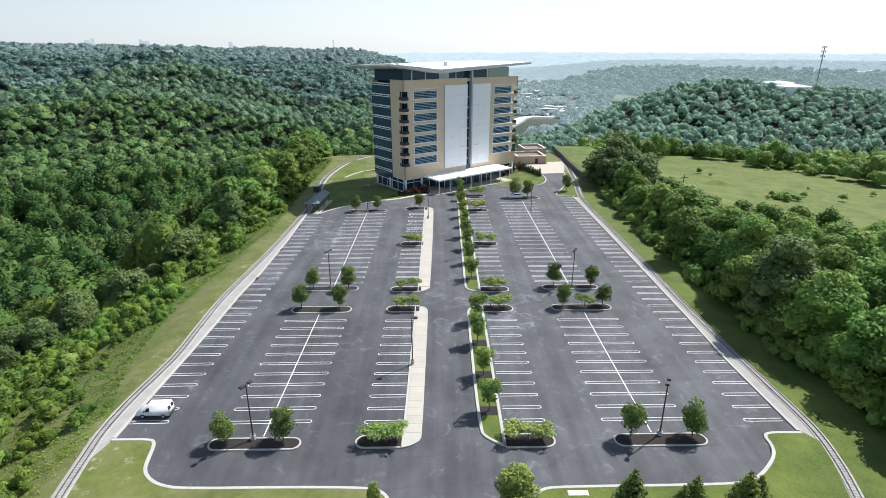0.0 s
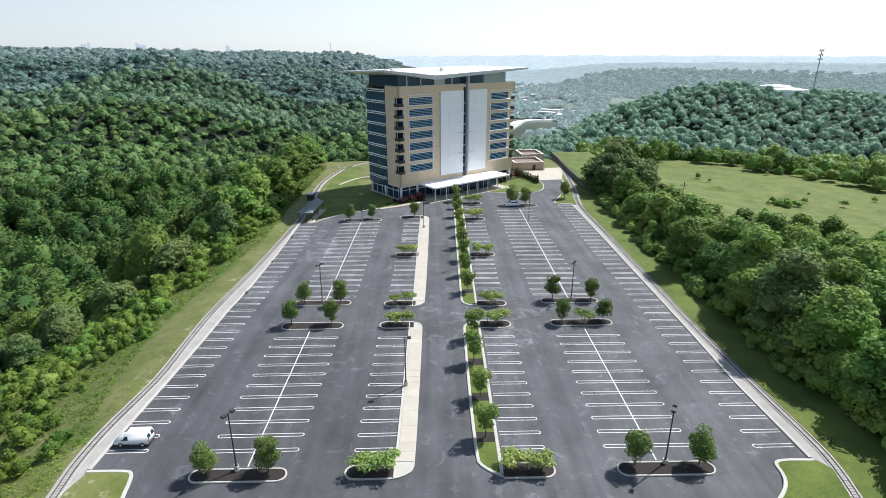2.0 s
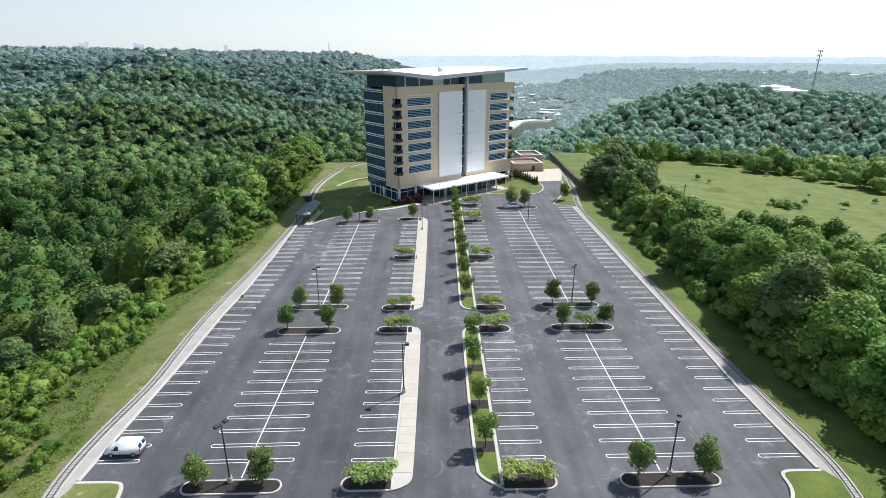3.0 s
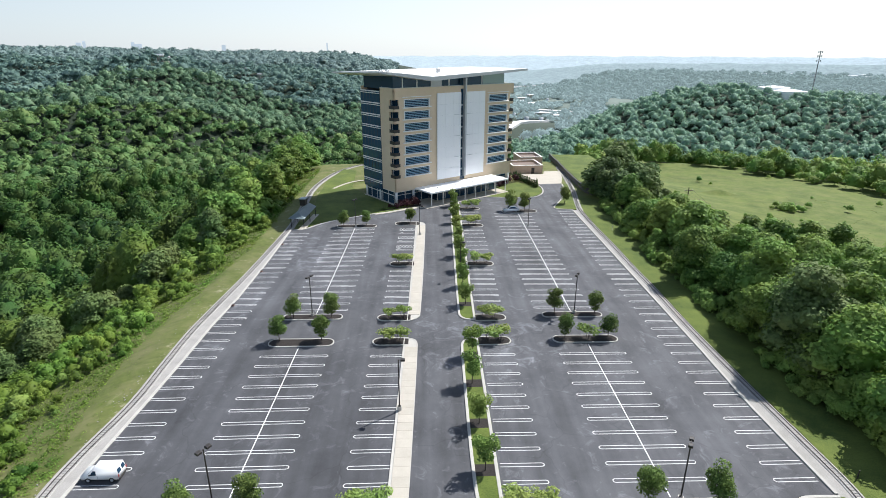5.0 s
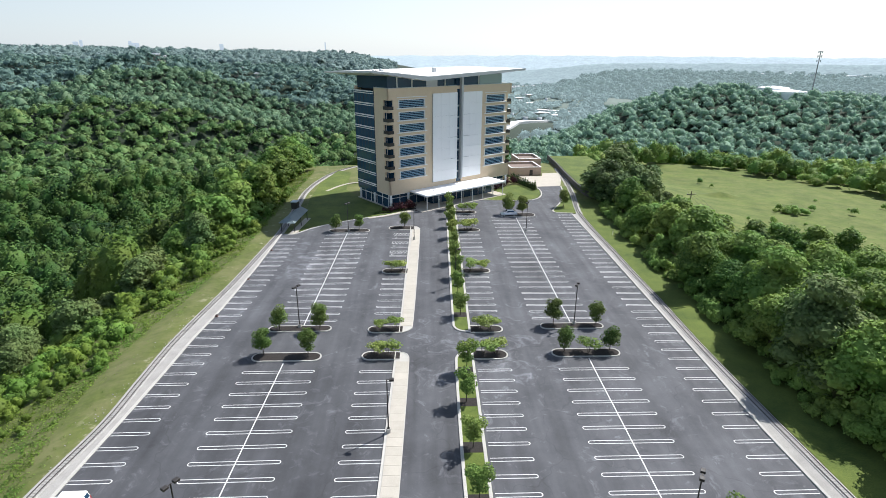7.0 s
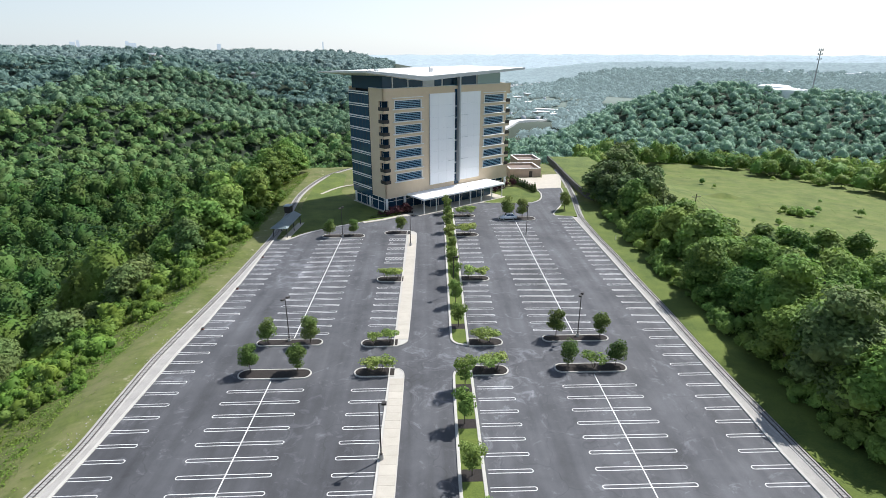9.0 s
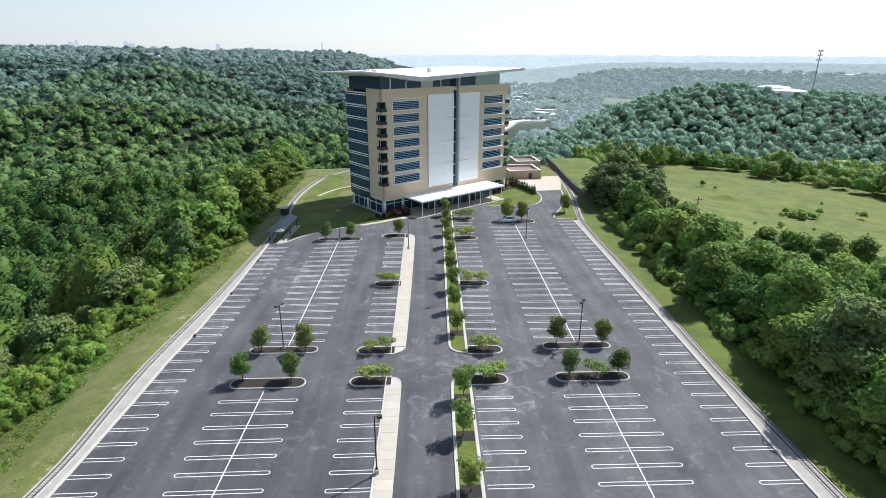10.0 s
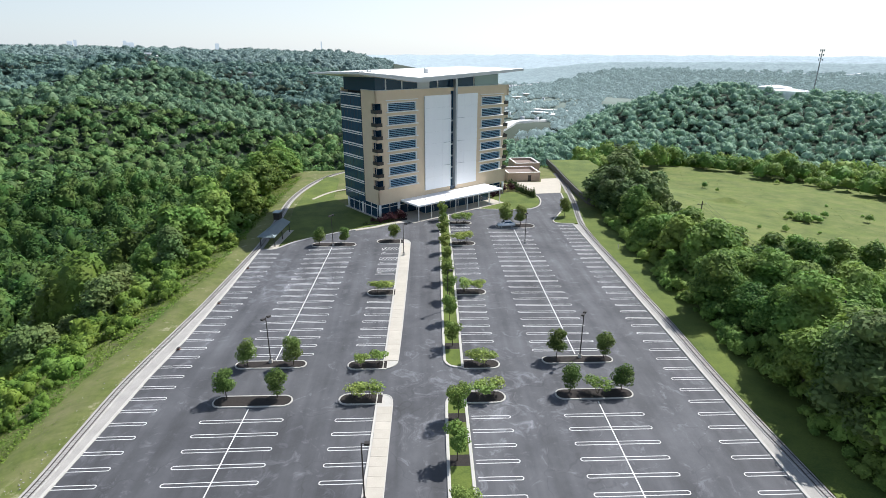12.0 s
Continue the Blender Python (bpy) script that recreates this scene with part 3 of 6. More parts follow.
front_left = [K(-32.2, -28.8), (-28.2, -28.8), (-27.4, -29.3), (-27.0, -30.6), (-26.7, -32.4), (-26.3, -33.9), (-25.1, -35.2), (-23.5, -36.0), (-21.4, -36.4), (-10, -36.4), (-3, -36.6), (-1.2, -37.0), (-0.2, -38), (0.4, -40), (0.8, -44), (0.8, -120)]
front_right = [(13.0, -120), (13.0, -44), (13.4, -40), (14.2, -38), (15.2, -37.1), (17, -36.8), (34.5, -36.8), (36.8, -36.4), (38.6, -35.6), (40.9, -33.6), (42.0, -32.2), (42.4, -30.9), (42.4, -29.6), (43.2, -28.8), (47.2, -28.9)]
far_left = [(-28.4, 61.9), (-26.8, 61.9), (-25.3, 64.1), (-23.8, 66.4), (-20.0, 70.0), (-13.8, 74.1), (-9.4, 76.4), (-3.7, 79.2), (3.5, 82.4)]
lawn_right = [(12.1, 90.1), (14.5, 94.0), (17, 95.0), (20.0, 95.1), (28.0, 93.8), (37.5, 93.5), (40.8, 96.4), (42.6, 100.6), (43.4, 106), (42.7, 111.2)]
far_right = [(47.2, 79.3), (43.0, 79.8), (42.1, 80.6), (42.0, 82.4), (43.6, 85.6), (46.8, 92.0), (50.2, 103), (51.4, 112)]
front_left, front_right = rounded(front_left), rounded(front_right)
for line in (front_left, front_right, rounded(far_left, 1), rounded(lawn_right, 1), rounded(far_right, 1)):
    kerb(line[::-1])


def lawn(pts, label, material=None):
    ob = part("lawn", slab(pts, -0.1, 0.11), material or LAWN)
    return tagged(ob, label, "lawn", kind="structure")


lawn([(-32.4, -29.0)] + [(x - 0.1, y - 0.15) for x, y in front_left[1:]] + [(0.5, -120), (-18.0, -120), (-24.3, -70), (-27.2, -56), (-29.9, -46), (-32.2, -38.5), (-33.2, -32)], "patchy dry lawn inside the bend of the track", GROUND)
lawn([(13.2, -120)] + [(x + 0.1, y - 0.15) for x, y in front_right[1:-1]] + [(47.6, -29.2), (48.4, -30.6), (47.6, -34), (45.5, -40), (42.6, -46.5), (39.0, -56), (34.0, -70), (28, -120)], "mown lawn in front of the lot")
lawn([(-26.4, 72), (-26.6, 64.6), (-25.6, 64.5), (-24.1, 66.9)] + [(x - 0.05, y + 0.3) for x, y in far_left[4:]] + [(3.0, 83.5), (-3.9, 84.8), (-14.5, 98), (-20, 108), (-21.8, 135), (-27, 138), (-30.0, 118), (-29.4, 95)], "sunlit lawn beside the office building")
lawn([(12.6, 91)] + [(x, y + 0.25) for x, y in lawn_right[1:-4]] + [(40.6, 96.7), (42.4, 100.8), (43.1, 106), (42.4, 111), (36, 114.5), (33, 112), (20, 101)], "mown lawn island before the entrance")
lawn_strip = [(44.6, -50), (47.3, -39), (49.2, -33.2), (49.95, -27), (49.6, -14), (49.15, -4), (49.05, 7), (49.35, 22), (49.25, 34), (49.5, 50), (49.35, 64), (49.8, 79), (51.3, 88), (52.6, 95)]
tagged(part("lawn", slab(lawn_strip + [(62, 96), (61, 60), (61, 20), (59, -20), (58, -50)], -0.3, -0.03), LAWN), "mown grass verge between track and woods", "lawn", kind="structure")
lawn([(47.2, 79.6), (43.1, 80.1), (42.4, 80.8), (42.3, 82.4), (43.9, 85.6), (47.1, 92.0), (50.5, 103), (51.6, 112), (53.4, 112), (51.2, 97), (49.3, 86.5), (48.3, 79.7)], "small lawn at the far corner of the lot")


def island(x0, x1, y0, y1, label="long oval traffic island with dark mulch"):
    """An oval kerb filled with mulch."""
    r = (y1 - y0) / 2
    cy = (y0 + y1) / 2
    pts = arc(x1 - r, cy, r, -90, 90, 8) + arc(x0 + r, cy, r, 90, 270, 8)
    e = thing("traffic_island", pose(0, 0, 0), label, "traffic island", "planted islands")
    part("kerb", band(pts, 0.2, 0.0, -0.05, 0.15, True, 0.03), KERB, e)
    inner = arc(x1 - r, cy, r - 0.19, -90, 90, 8) + arc(x0 + r, cy, r - 0.19, 90, 270, 8)
    part("mulch", slab(inner, -0.05, 0.12), MULCH, e, "dark mulch bed")
    return e


island(-21.3, -10.8, -31.0, -28.9)
island(24.9, 35.7, -31.1, -28.9)
island(-20.0, -9.7, 2.7, 5.2)
island(-19.9, -9.6, 11.7, 13.8)
island(24.7, 35.2, 3.0, 5.4)
island(24.7, 35.3, 11.7, 13.8)
island(-18.6, -8.2, 63.2, 66.0)
island(26.2, 36.4, 76.2, 80.0)


def bed(x0, x1, y0, y1, left_end):
    """A short planting bed, rounded at its free end."""
    r = (y1 - y0) / 2
    cy = (y0 + y1) / 2
    pts = [(x1, y1)] + arc(x0 + r, cy, r, 90, 270, 8) + [(x1, y0)] if left_end else [(x0, y0)] + arc(x1 - r, cy, r, -90, 90, 8) + [(x0, y1)]
    e = thing("planting_bed", pose(0, 0, 0), "planting bed with dark mulch and a pale kerb", "planting bed", "planting beds")
    part("kerb", band(pts, 0.0, 0.22, -0.05, 0.15, False, 0.03), KERB, e)
    part("mulch", slab(pts, -0.05, 0.115), MULCH, e, "dark mulch bed")


for x0, x1, y0, y1 in ((-4.5, 0.5, -30.7, -28.9), (-3.6, 1.9, 3.0, 5.0), (-3.5, 2.0, 11.2, 13.2), (-3.0, 2.4, 36.2, 38.6), (-3.4, 2.8, 65.2, 68.0)):
    bed(x0, x1, y0, y1, True)
for x0, x1, y0, y1 in ((12.4, 18.0, -30.9, -28.9), (12.9, 17.9, 2.8, 5.1), (13.0, 18.2, 10.9, 13.0), (13.6, 19.0, 36.0, 38.4), (14.2, 19.5, 63.4, 66.0), (14.6, 20.0, 79.6, 82.2)):
    bed(x0, x1, y0, y1, False)

# median with grass, trees and two kerbs
for y0, y1, name in ((-28.0, 2.2, "near"), (13.4, 91.0, "far")):
    xa0, xb0 = K(9.9, y0)[0], K(12.9, y0)[0]
    xa1, xb1 = K(9.9, y1)[0], K(12.9, y1)[0]
    if name == "near":
        pts = [(xb0, -30.9), (11.6, -30.5), (10.2, -29.4), (xa0, y0), (xa1, 2.2), (10.3, 3.9), (11.4, 4.9), (xb1, 5.0)]
    else:
        pts = [(xb0, 11.0), (11.4, 11.2), (10.4, 12.2), (xa0, y0 + 0.6), (xa1 + 0.6, y1), (12.6, 92.2), (xb1 + 0.4, 91.4)]
    pts = rounded(pts)
    kerb(pts[::-1], True, "pale kerb round the planted median")
    tagged(part("median", slab([(p[0] + 0.02, p[1]) for p in pts], -0.1, 0.10), LAWN), "grass median strip between drive and stalls", "median", kind="structure")
mulch_rows = [-24.4, -16.4, -7.8, -0.3, 17.2]
for y in mulch_rows:
    x = K(11.4, y)[0]
    tagged(part("mulch_patch", slab([(x - 1.2, y - 0.9), (x + 1.3, y - 0.9), (x + 1.3, y + 0.9), (x - 1.2, y + 0.9)], 0.09, 0.108), MULCH), "dark mulch patch round a median tree", "mulch", kind="structure")

# the long concrete walk, slab by slab
for y0, y1 in ((-28.3, 2.2), (13.2, 65.0)):
    a0, a1, b0, b1 = K(1.2, y0)[0], K(1.2, y1)[0], K(3.36 if y0 < 0 else 3.6, y0)[0], K(3.36 if y0 < 0 else 3.6, y1)[0]
    near = y0 < 0
    end0 = [(a0 - 0.2, -30.9), (1.6, -30.6), (2.7, -29.8)] if near else [(a0, 11.0), (2.4, 11.2), (3.3, 12.0)]
    end1 = [(3.3, 3.8), (2.8, 4.8), (a1 - 0.1, 5.1)] if near else [(4.3, 66.6), (3.6, 67.8), (a1 - 0.2, 68.1)]
    pts = rounded(end0 + [(b0, y0), (b1, y1)] + end1)
    base = tagged(part("sidewalk", slab(pts, -0.1, 0.10), KERB), "pale concrete walk between stalls and drive", "sidewalk", kind="structure")
    part("kerb", band(pts + [(pts[0][0], pts[0][1])], 0.16, 0.0, -0.08, 0.145, False, 0.02), KERB, base)
    n = int((y1 - y0) / 1.5)
    step = (y1 - y0) / n
    me = None
    for i in range(n):
        y = y0 + (i + 0.5) * step
        if me is None:
            bm = box(-0.94, 0.94, -step / 2 + 0.006, step / 2 - 0.006, -0.06, 0.05, 0.008)
            me = bpy.data.meshes.new("slab")
            bm.to_mesh(me)
            bm.free()
            me.materials.append(CONCRETE)
        ob = new("slab", me)
        ob.parent = base
        ob.matrix_basis = pose(K(2.33 if near else 2.45, y)[0], y, 0.105, 0, 0, -0.86)

# ---- miniature railway round the lot ----
def railway(centre, width_in, width_out, along, label):
    """Gravel bed, two rails and cross ties along a line."""
    e = thing("railway_track", pose(0, 0, 0), label, "railway track", kind="structure")
    line = curve_points(centre, 8)
    part("gravel_bed", band([p for p in line if p[1] < along], width_in, width_out, -0.4, -0.02, False, 0.05), GRAVEL, e, "pale gravel bed")
    part("gravel_bed", band([p for p in line if p[1] > along - 2], 1.0, 1.0, -0.4, 0.0, False, 0.05), GRAVEL, e, "pale gravel bed")
    part("ballast", band(line, 0.62, 0.62, -0.1, 0.065, False, 0.05), BALLAST, e, "gray stone ballast under the rails")
    for s in (-0.31, 0.31):
        part("rail", band([(p[0] + n.x * s, p[1] + n.y * s) for p, n in zip(line, offsets(line, False))], 0.03, 0.03, 0.08, 0.17), RAIL, e, "dark steel rail")
    bm = box(-0.47, 0.47, -0.05, 0.05, 0.05, 0.10)
    me = bpy.data.meshes.new("tie")
    bm.to_mesh(me)
    bm.free()
    me.materials.append(TIE)
    corners = np.array([v.co[:] for v in me.vertices])
    quads = np.array([f.vertices[:] for f in me.polygons])
    rest = []
    carry, last, count = 0.0, Vector(line[0]), 0
    for q in line[1:]:
        q = Vector(q)
        d = q - last
        while carry <= d.length:
            p = last + d.normalized() * carry
            m = pose(p.x, p.y, 0.005, 0, 0, math.degrees(math.atan2(d.y, d.x)) - 90)
            if count < 290:
                ob = new("tie", me)
                ob.parent = e
                ob.matrix_basis = m
            else:
                rest.append(corners @ np.array(m.to_3x3()).T + np.array(m.translation))
            carry += 0.4
            count += 1
        carry -= d.length
        last = q
    far_ties = new("far_ties", mesh_quads("far_ties", np.concatenate(rest), np.concatenate([quads + k * len(corners) for k in range(len(rest))]), TIE))
    far_ties.parent = e
    far_ties["kind"] = "stuff"
    return e


railway([(-25.6, -70), (-28.8, -56), (-31.2, -46), (-33.0, -38.5), (-34.0, -31.5), (-34.45, -27), (-34.25, -21), (-33.2, -11), (-33.3, -2), (-33.4, 7), (-33.05, 14), (-32.45, 22), (-31.7, 32), (-31.1, 45), (-30.6, 58), (-30.4, 66), (-31.2, 82), (-32.2, 96), (-32.5, 106), (-31.6, 118), (-28.6, 133), (-22, 146), (-12, 153)], 0.9, 4.0, 63,
        "narrow miniature railway track on pale gravel beside the lot")
railway([(35.6, -70), (40.6, -55), (44.2, -46), (46.7, -39), (48.3, -33.6), (49.2, -28), (49.0, -20), (48.7, -12), (48.4, 0), (48.35, 10), (48.6, 24), (48.55, 36), (48.75, 50), (48.65, 64), (49.1, 79), (50.2, 87), (52.3, 98.8), (53.4, 106), (55.4, 122), (57.0, 142)], 3.2, 0.72, 80,
        "narrow miniature railway track on gray gravel beside the lot")


for line in ([(-32.3, -28.7), (-31.9, -20), (-31.35, -10), (-30.95, 0), (-30.7, 10), (-29.9, 20.5), (-29.5, 38), (-29.5, 52), (-29.6, 61.6)], [(47.3, -28.7), (46.75, -14), (47.0, 0), (47.1, 20), (47.2, 50), (47.1, 79)]):
    kerb(line, False, "pale concrete edge between asphalt and gravel")


# ---- lamp posts ----
def lamp_post(heads=2, tall=7.4):
    e = thing("street_lamp", pose(0, 0, 0), "dark bronze parking lot lamp on a round concrete footing", "street lamp", "lot lamps")
    part("footing", rod((0, 0, -0.05), (0, 0, 0.65), 0.28, 0.28, 14), KERB, e, "round concrete footing")
    part("base_plate", box(-0.17, 0.17, -0.17, 0.17, 0.65, 0.70), DARK, e)
    bm = bmesh.new()
    add_rod(bm, (0, 0, 0.7), (0, 0, tall), 0.085, 0.065, 10)
    part("pole", bm, DARK, e)
    for s in ((-1, 1) if heads == 2 else (1,)):
        h = part("lamp_head", box(s * 0.3 - 0.02 if s > 0 else -0.82, 0.82 if s > 0 else -0.28, -0.22, 0.22, tall - 0.2, tall + 0.08, 0.03), DARK, e)
        part("arm", rod((0, 0, tall - 0.05), (s * 0.35, 0, tall - 0.05), 0.035), DARK, h)
        part("lens", box(0.36 if s > 0 else -0.74, 0.74 if s > 0 else -0.36, -0.17, 0.17, tall - 0.215, tall - 0.198), TRIM, h, "pale lamp lens")
    return e


double_lamp = lamp_post(2)
single_lamp = lamp_post(1)
double_lamp.matrix_world = pose(-16.4, -29.2, 0.1, 0, 0, 60)
for x, y in ((30.5, -29.2), (-14.9, 13.3), (30.5, 13.3), (-13.5, 63.9), (31.4, 64.2)):
    copy_thing(double_lamp, pose(x, y, 0.0, 0, 0, 60))
single_lamp.matrix_world = pose(1.3, -13.6, 0.1, 0, 0, 0)
copy_thing(single_lamp, pose(3.1, 57.0, 0.1, 0, 0, 0))
copy_thing(single_lamp, pose(11.6, 30.0, 0.1, 0, 0, 0))


# ---- trees ----
def leaf_cloud(rng, lobes, count, size, upward=0.35):
    """Small leaf quads spread over and inside a set of lobes (x, y, z, rx, rz)."""
    lobes = np.asarray(lobes, float)
    w = lobes[:, 3] ** 2
    pick = rng.choice(len(lobes), count, p=w / w.sum())
    d = rng.normal(size=(count, 3))
    d /= np.linalg.norm(d, axis=1)[:, None]
    rad = rng.uniform(0.72, 1.08, count)[:, None]
    lb = lobes[pick]
    c = lb[:, :3] + d * rad * np.stack([lb[:, 3], lb[:, 3], lb[:, 4]], -1)
    nrm = d * 0.9 + rng.normal(size=(count, 3)) * 0.55 + np.array([0, 0, upward])
    nrm /= np.linalg.norm(nrm, axis=1)[:, None]
    t = np.cross(nrm, rng.normal(size=(count, 3)))
    t /= np.linalg.norm(t, axis=1)[:, None]
    b = np.cross(nrm, t)
    s = size * rng.uniform(0.6, 1.35, count)[:, None]
    t, b = t * s, b * s * 0.75
    v = np.stack([c - t, c - b * 0.9 + t * 0.1, c + t, c + b], 1).reshape(-1, 3)
    q = np.arange(count * 4).reshape(-1, 4)
    return v, q


def crown_mesh(name, seed, lobes, count, size, material, upward=0.5):
    rng = np.random.RandomState(seed)
    v, q = leaf_cloud(rng, lobes, count, size, upward)
    return mesh_quads(name, v, q, material)


def trunk_bm(rng, height, r, limbs, spread, start=0.45, multi=1):
    bm = bmesh.new()
    for k in range(multi):
        a = rng.uniform(0, 6.28)
        lean = 0.0 if multi == 1 else 0.35
        x0, y0 = (0, 0) if multi == 1 else (0.12 * math.cos(k * 2.1), 0.12 * math.sin(k * 2.1))
        top = (x0 + lean * height * math.cos(k * 2.1 + a * 0.1), y0 + lean * height * math.sin(k * 2.1 + a * 0.1), height)
        add_rod(bm, (x0, y0, 0), top, r, r * 0.35, 7)
        for i in range(limbs):
            f = start + (0.95 - start) * i / max(1, limbs)
            p = Vector((x0, y0, 0)).lerp(Vector(top), f)
            g = a + i * 2.4
            add_rod(bm, p, p + Vector((math.cos(g) * spread, math.sin(g) * spread, spread * 0.8)), r * 0.4, r * 0.12, 5)
    return bm


def make_tree(name, label, category, group, trunk, crown, m, leaf_label=""):
    e = thing(name, m, label, category, group)
    t = new("trunk", trunk)
    t.parent = e
    c = new("crown", crown)
    c.parent = e
    return e


def bm_mesh(name, bm, material):
    me = bpy.data.meshes.new(name)
    bm.to_mesh(me)
    bm.free()
    me.materials.append(material)
    return me


def lobes_round(rng, height, low, width, count):
    """Lobes that fill an egg-shaped crown."""
    out = []
    mid, half = (height + low) / 2, (height - low) / 2
    for i in range(count):
        f = rng.uniform(-0.75, 0.8)
        ring = math.sqrt(max(0.05, 1 - f * f)) * width * (0.95 if f < 0.2 else 0.85)
        a = i * 2.4 + rng.uniform(-0.4, 0.4)
        rr = ring * rng.uniform(0.35, 0.62)
        out.append((rr * math.cos(a), rr * math.sin(a), mid + f * half, width * rng.uniform(0.36, 0.52), half * rng.uniform(0.26, 0.4)))
    out.append((0, 0, mid, width * 0.6, half * 0.75))
    return out


pr = random.Random(11)
lot_crowns = [crown_mesh("crown", 20 + i, lobes_round(pr, 5.0, 1.15, 1.9, 18), 3300, 0.125, LEAF_LOT) for i in range(3)]
lot_trunk = bm_mesh("trunk", trunk_bm(pr, 3.4, 0.085, 6, 0.8), BARK)
lot_trees = [(-19.5, -29.7), (-12.9, -29.4), (27.05, -29.4), (34.15, -29.5), (-18.4, 4.6), (-11.8, 4.6), (-17.95, 12.4), (-11.45, 12.5), (26.8, 4.6), (33.8, 4.8), (27.0, 13.2), (34.0, 13.1),
             (-16.7, 64.4), (-11.0, 65.6), (0.45, 67.6), (29.0, 79.0), (32.8, 78.4), (46.3, 86.2)]
for i, (x, y) in enumerate(lot_trees):
    s = pr.uniform(0.76, 0.88) * (1.3 if y > 76 else 1.0)
    e = make_tree("lot_tree", "small dark green round tree in a mulched island", "tree", "lot trees", lot_trunk, lot_crowns[i % 3], pose(x, y, 0.1, 0, 0, pr.uniform(0, 360)))
    e.scale = (s, s, s * pr.uniform(0.95, 1.1))

# light green shrubs in the planting beds
shrub_lobes = [[(pr.uniform(-1.1, 1.1), pr.uniform(-0.9, 0.9), pr.uniform(1.25, 1.9), pr.uniform(0.45, 0.75), pr.uniform(0.22, 0.4)) for k in range(13)] for i in range(3)]
shrub_crowns = [crown_mesh("crown", 40 + i, shrub_lobes[i], 760, 0.125, LEAF_LIGHT, 0.9) for i in range(3)]
shrub_trunk = bm_mesh("trunk", trunk_bm(pr, 1.5, 0.04, 2, 0.4, 0.5, 3), BARK)
shrubs = []
for x0, x1, y in ((-4.0, 0.4, -29.8), (-3.0, 1.6, 4.0), (-2.9, 1.7, 12.2), (-2.4, 2.0, 37.4), (13.2, 17.2, -29.9), (13.5, 17.2, 4.0), (13.6, 17.4, 12.0), (14.4, 18.2, 37.2), (14.8, 18.6, 64.7), (15.2, 19.2, 80.9)):
    n = 3 if y < -20 else 2
    for k in range(n):
        shrubs.append((x0 + (x1 - x0) * (k + 0.5) / n + pr.uniform(-0.2, 0.2), y + pr.uniform(-0.2, 0.2)))
shrubs.append((30.4, 4.2))
for i, (x, y) in enumerate(shrubs):
    s = pr.uniform(0.9, 1.15) * (1.2 if y > 30 else 1.0)
    e = make_tree("ornamental_tree", "low light green multi-stemmed tree in a planting bed", "tree", "bed trees", shrub_trunk, shrub_crowns[i % 3], pose(x, y, 0.1, 0, 0, pr.uniform(0, 360)))
    e.scale = (s, s, s)

# trees along the median
def lobes_vase(rnd, height, low, width, count):
    """Lobes of an upright, spreading crown, widest above its middle."""
    out = []
    for i in range(count):
        f = rnd.uniform(0, 1)
        ring = width * (0.35 + 0.65 * math.sin(min(1.0, f * 1.35) * 1.9)) * rnd.uniform(0.3, 0.62)
        a = i * 2.4 + rnd.uniform(-0.5, 0.5)
        out.append((ring * math.cos(a), ring * math.sin(a), low + (height - low) * (0.1 + 0.8 * f), width * rnd.uniform(0.3, 0.46), rnd.uniform(0.4, 0.7)))
    return out


med_crowns = [crown_mesh("crown", 60 + i, lobes_vase(pr, 5.5, 1.6, 1.95, 13), 1500, 0.15, LEAF_MEDIAN) for i in range(3)]
med_trunk = bm_mesh("trunk", trunk_bm(pr, 4.2, 0.08, 6, 0.9), BARK)
med_y = [-24.4, -16.4, -7.8, -0.3] + [17.2 + 8.35 * i for i in range(9)]
for i, y in enumerate(med_y):
    s = pr.uniform(0.78, 0.98)
    e = make_tree("median_tree", "green street tree on the grass median", "tree", "median trees", med_trunk, med_crowns[i % 3], pose(K(11.4, y)[0] + pr.uniform(-0.3, 0.3), y, 0.1, 0, 0, pr.uniform(0, 360)))
    e.scale = (s, s, s)

# ---- woods ----
def wood_lobes(rnd, h, w, n):
    out = []
    for i in range(n):
        a = i * 2.4 + rnd.uniform(-0.5, 0.5)
        f = rnd.uniform(0, 1)
        z = h * (0.24 + 0.66 * f)
        rr = w * (1.0 - 0.8 * f * f) * rnd.uniform(0.35, 0.75)
        out.append((rr * math.cos(a), rr * math.sin(a), z, w * rnd.uniform(0.28, 0.45), h * rnd.uniform(0.09, 0.15)))
    out.append((0, 0, h * 0.55, w * 0.6, h * 0.32))
    return out


ICO = {}
for sub in (1, 2, 3):
    bm = bmesh.new()
    bmesh.ops.create_icosphere(bm, subdivisions=sub, radius=1)
    bm.verts.ensure_lookup_table()
    ICO[sub] = (np.array([v.co[:] for v in bm.verts]), np.array([[v.index for v in f.verts] for f in bm.faces]))
    bm.free()


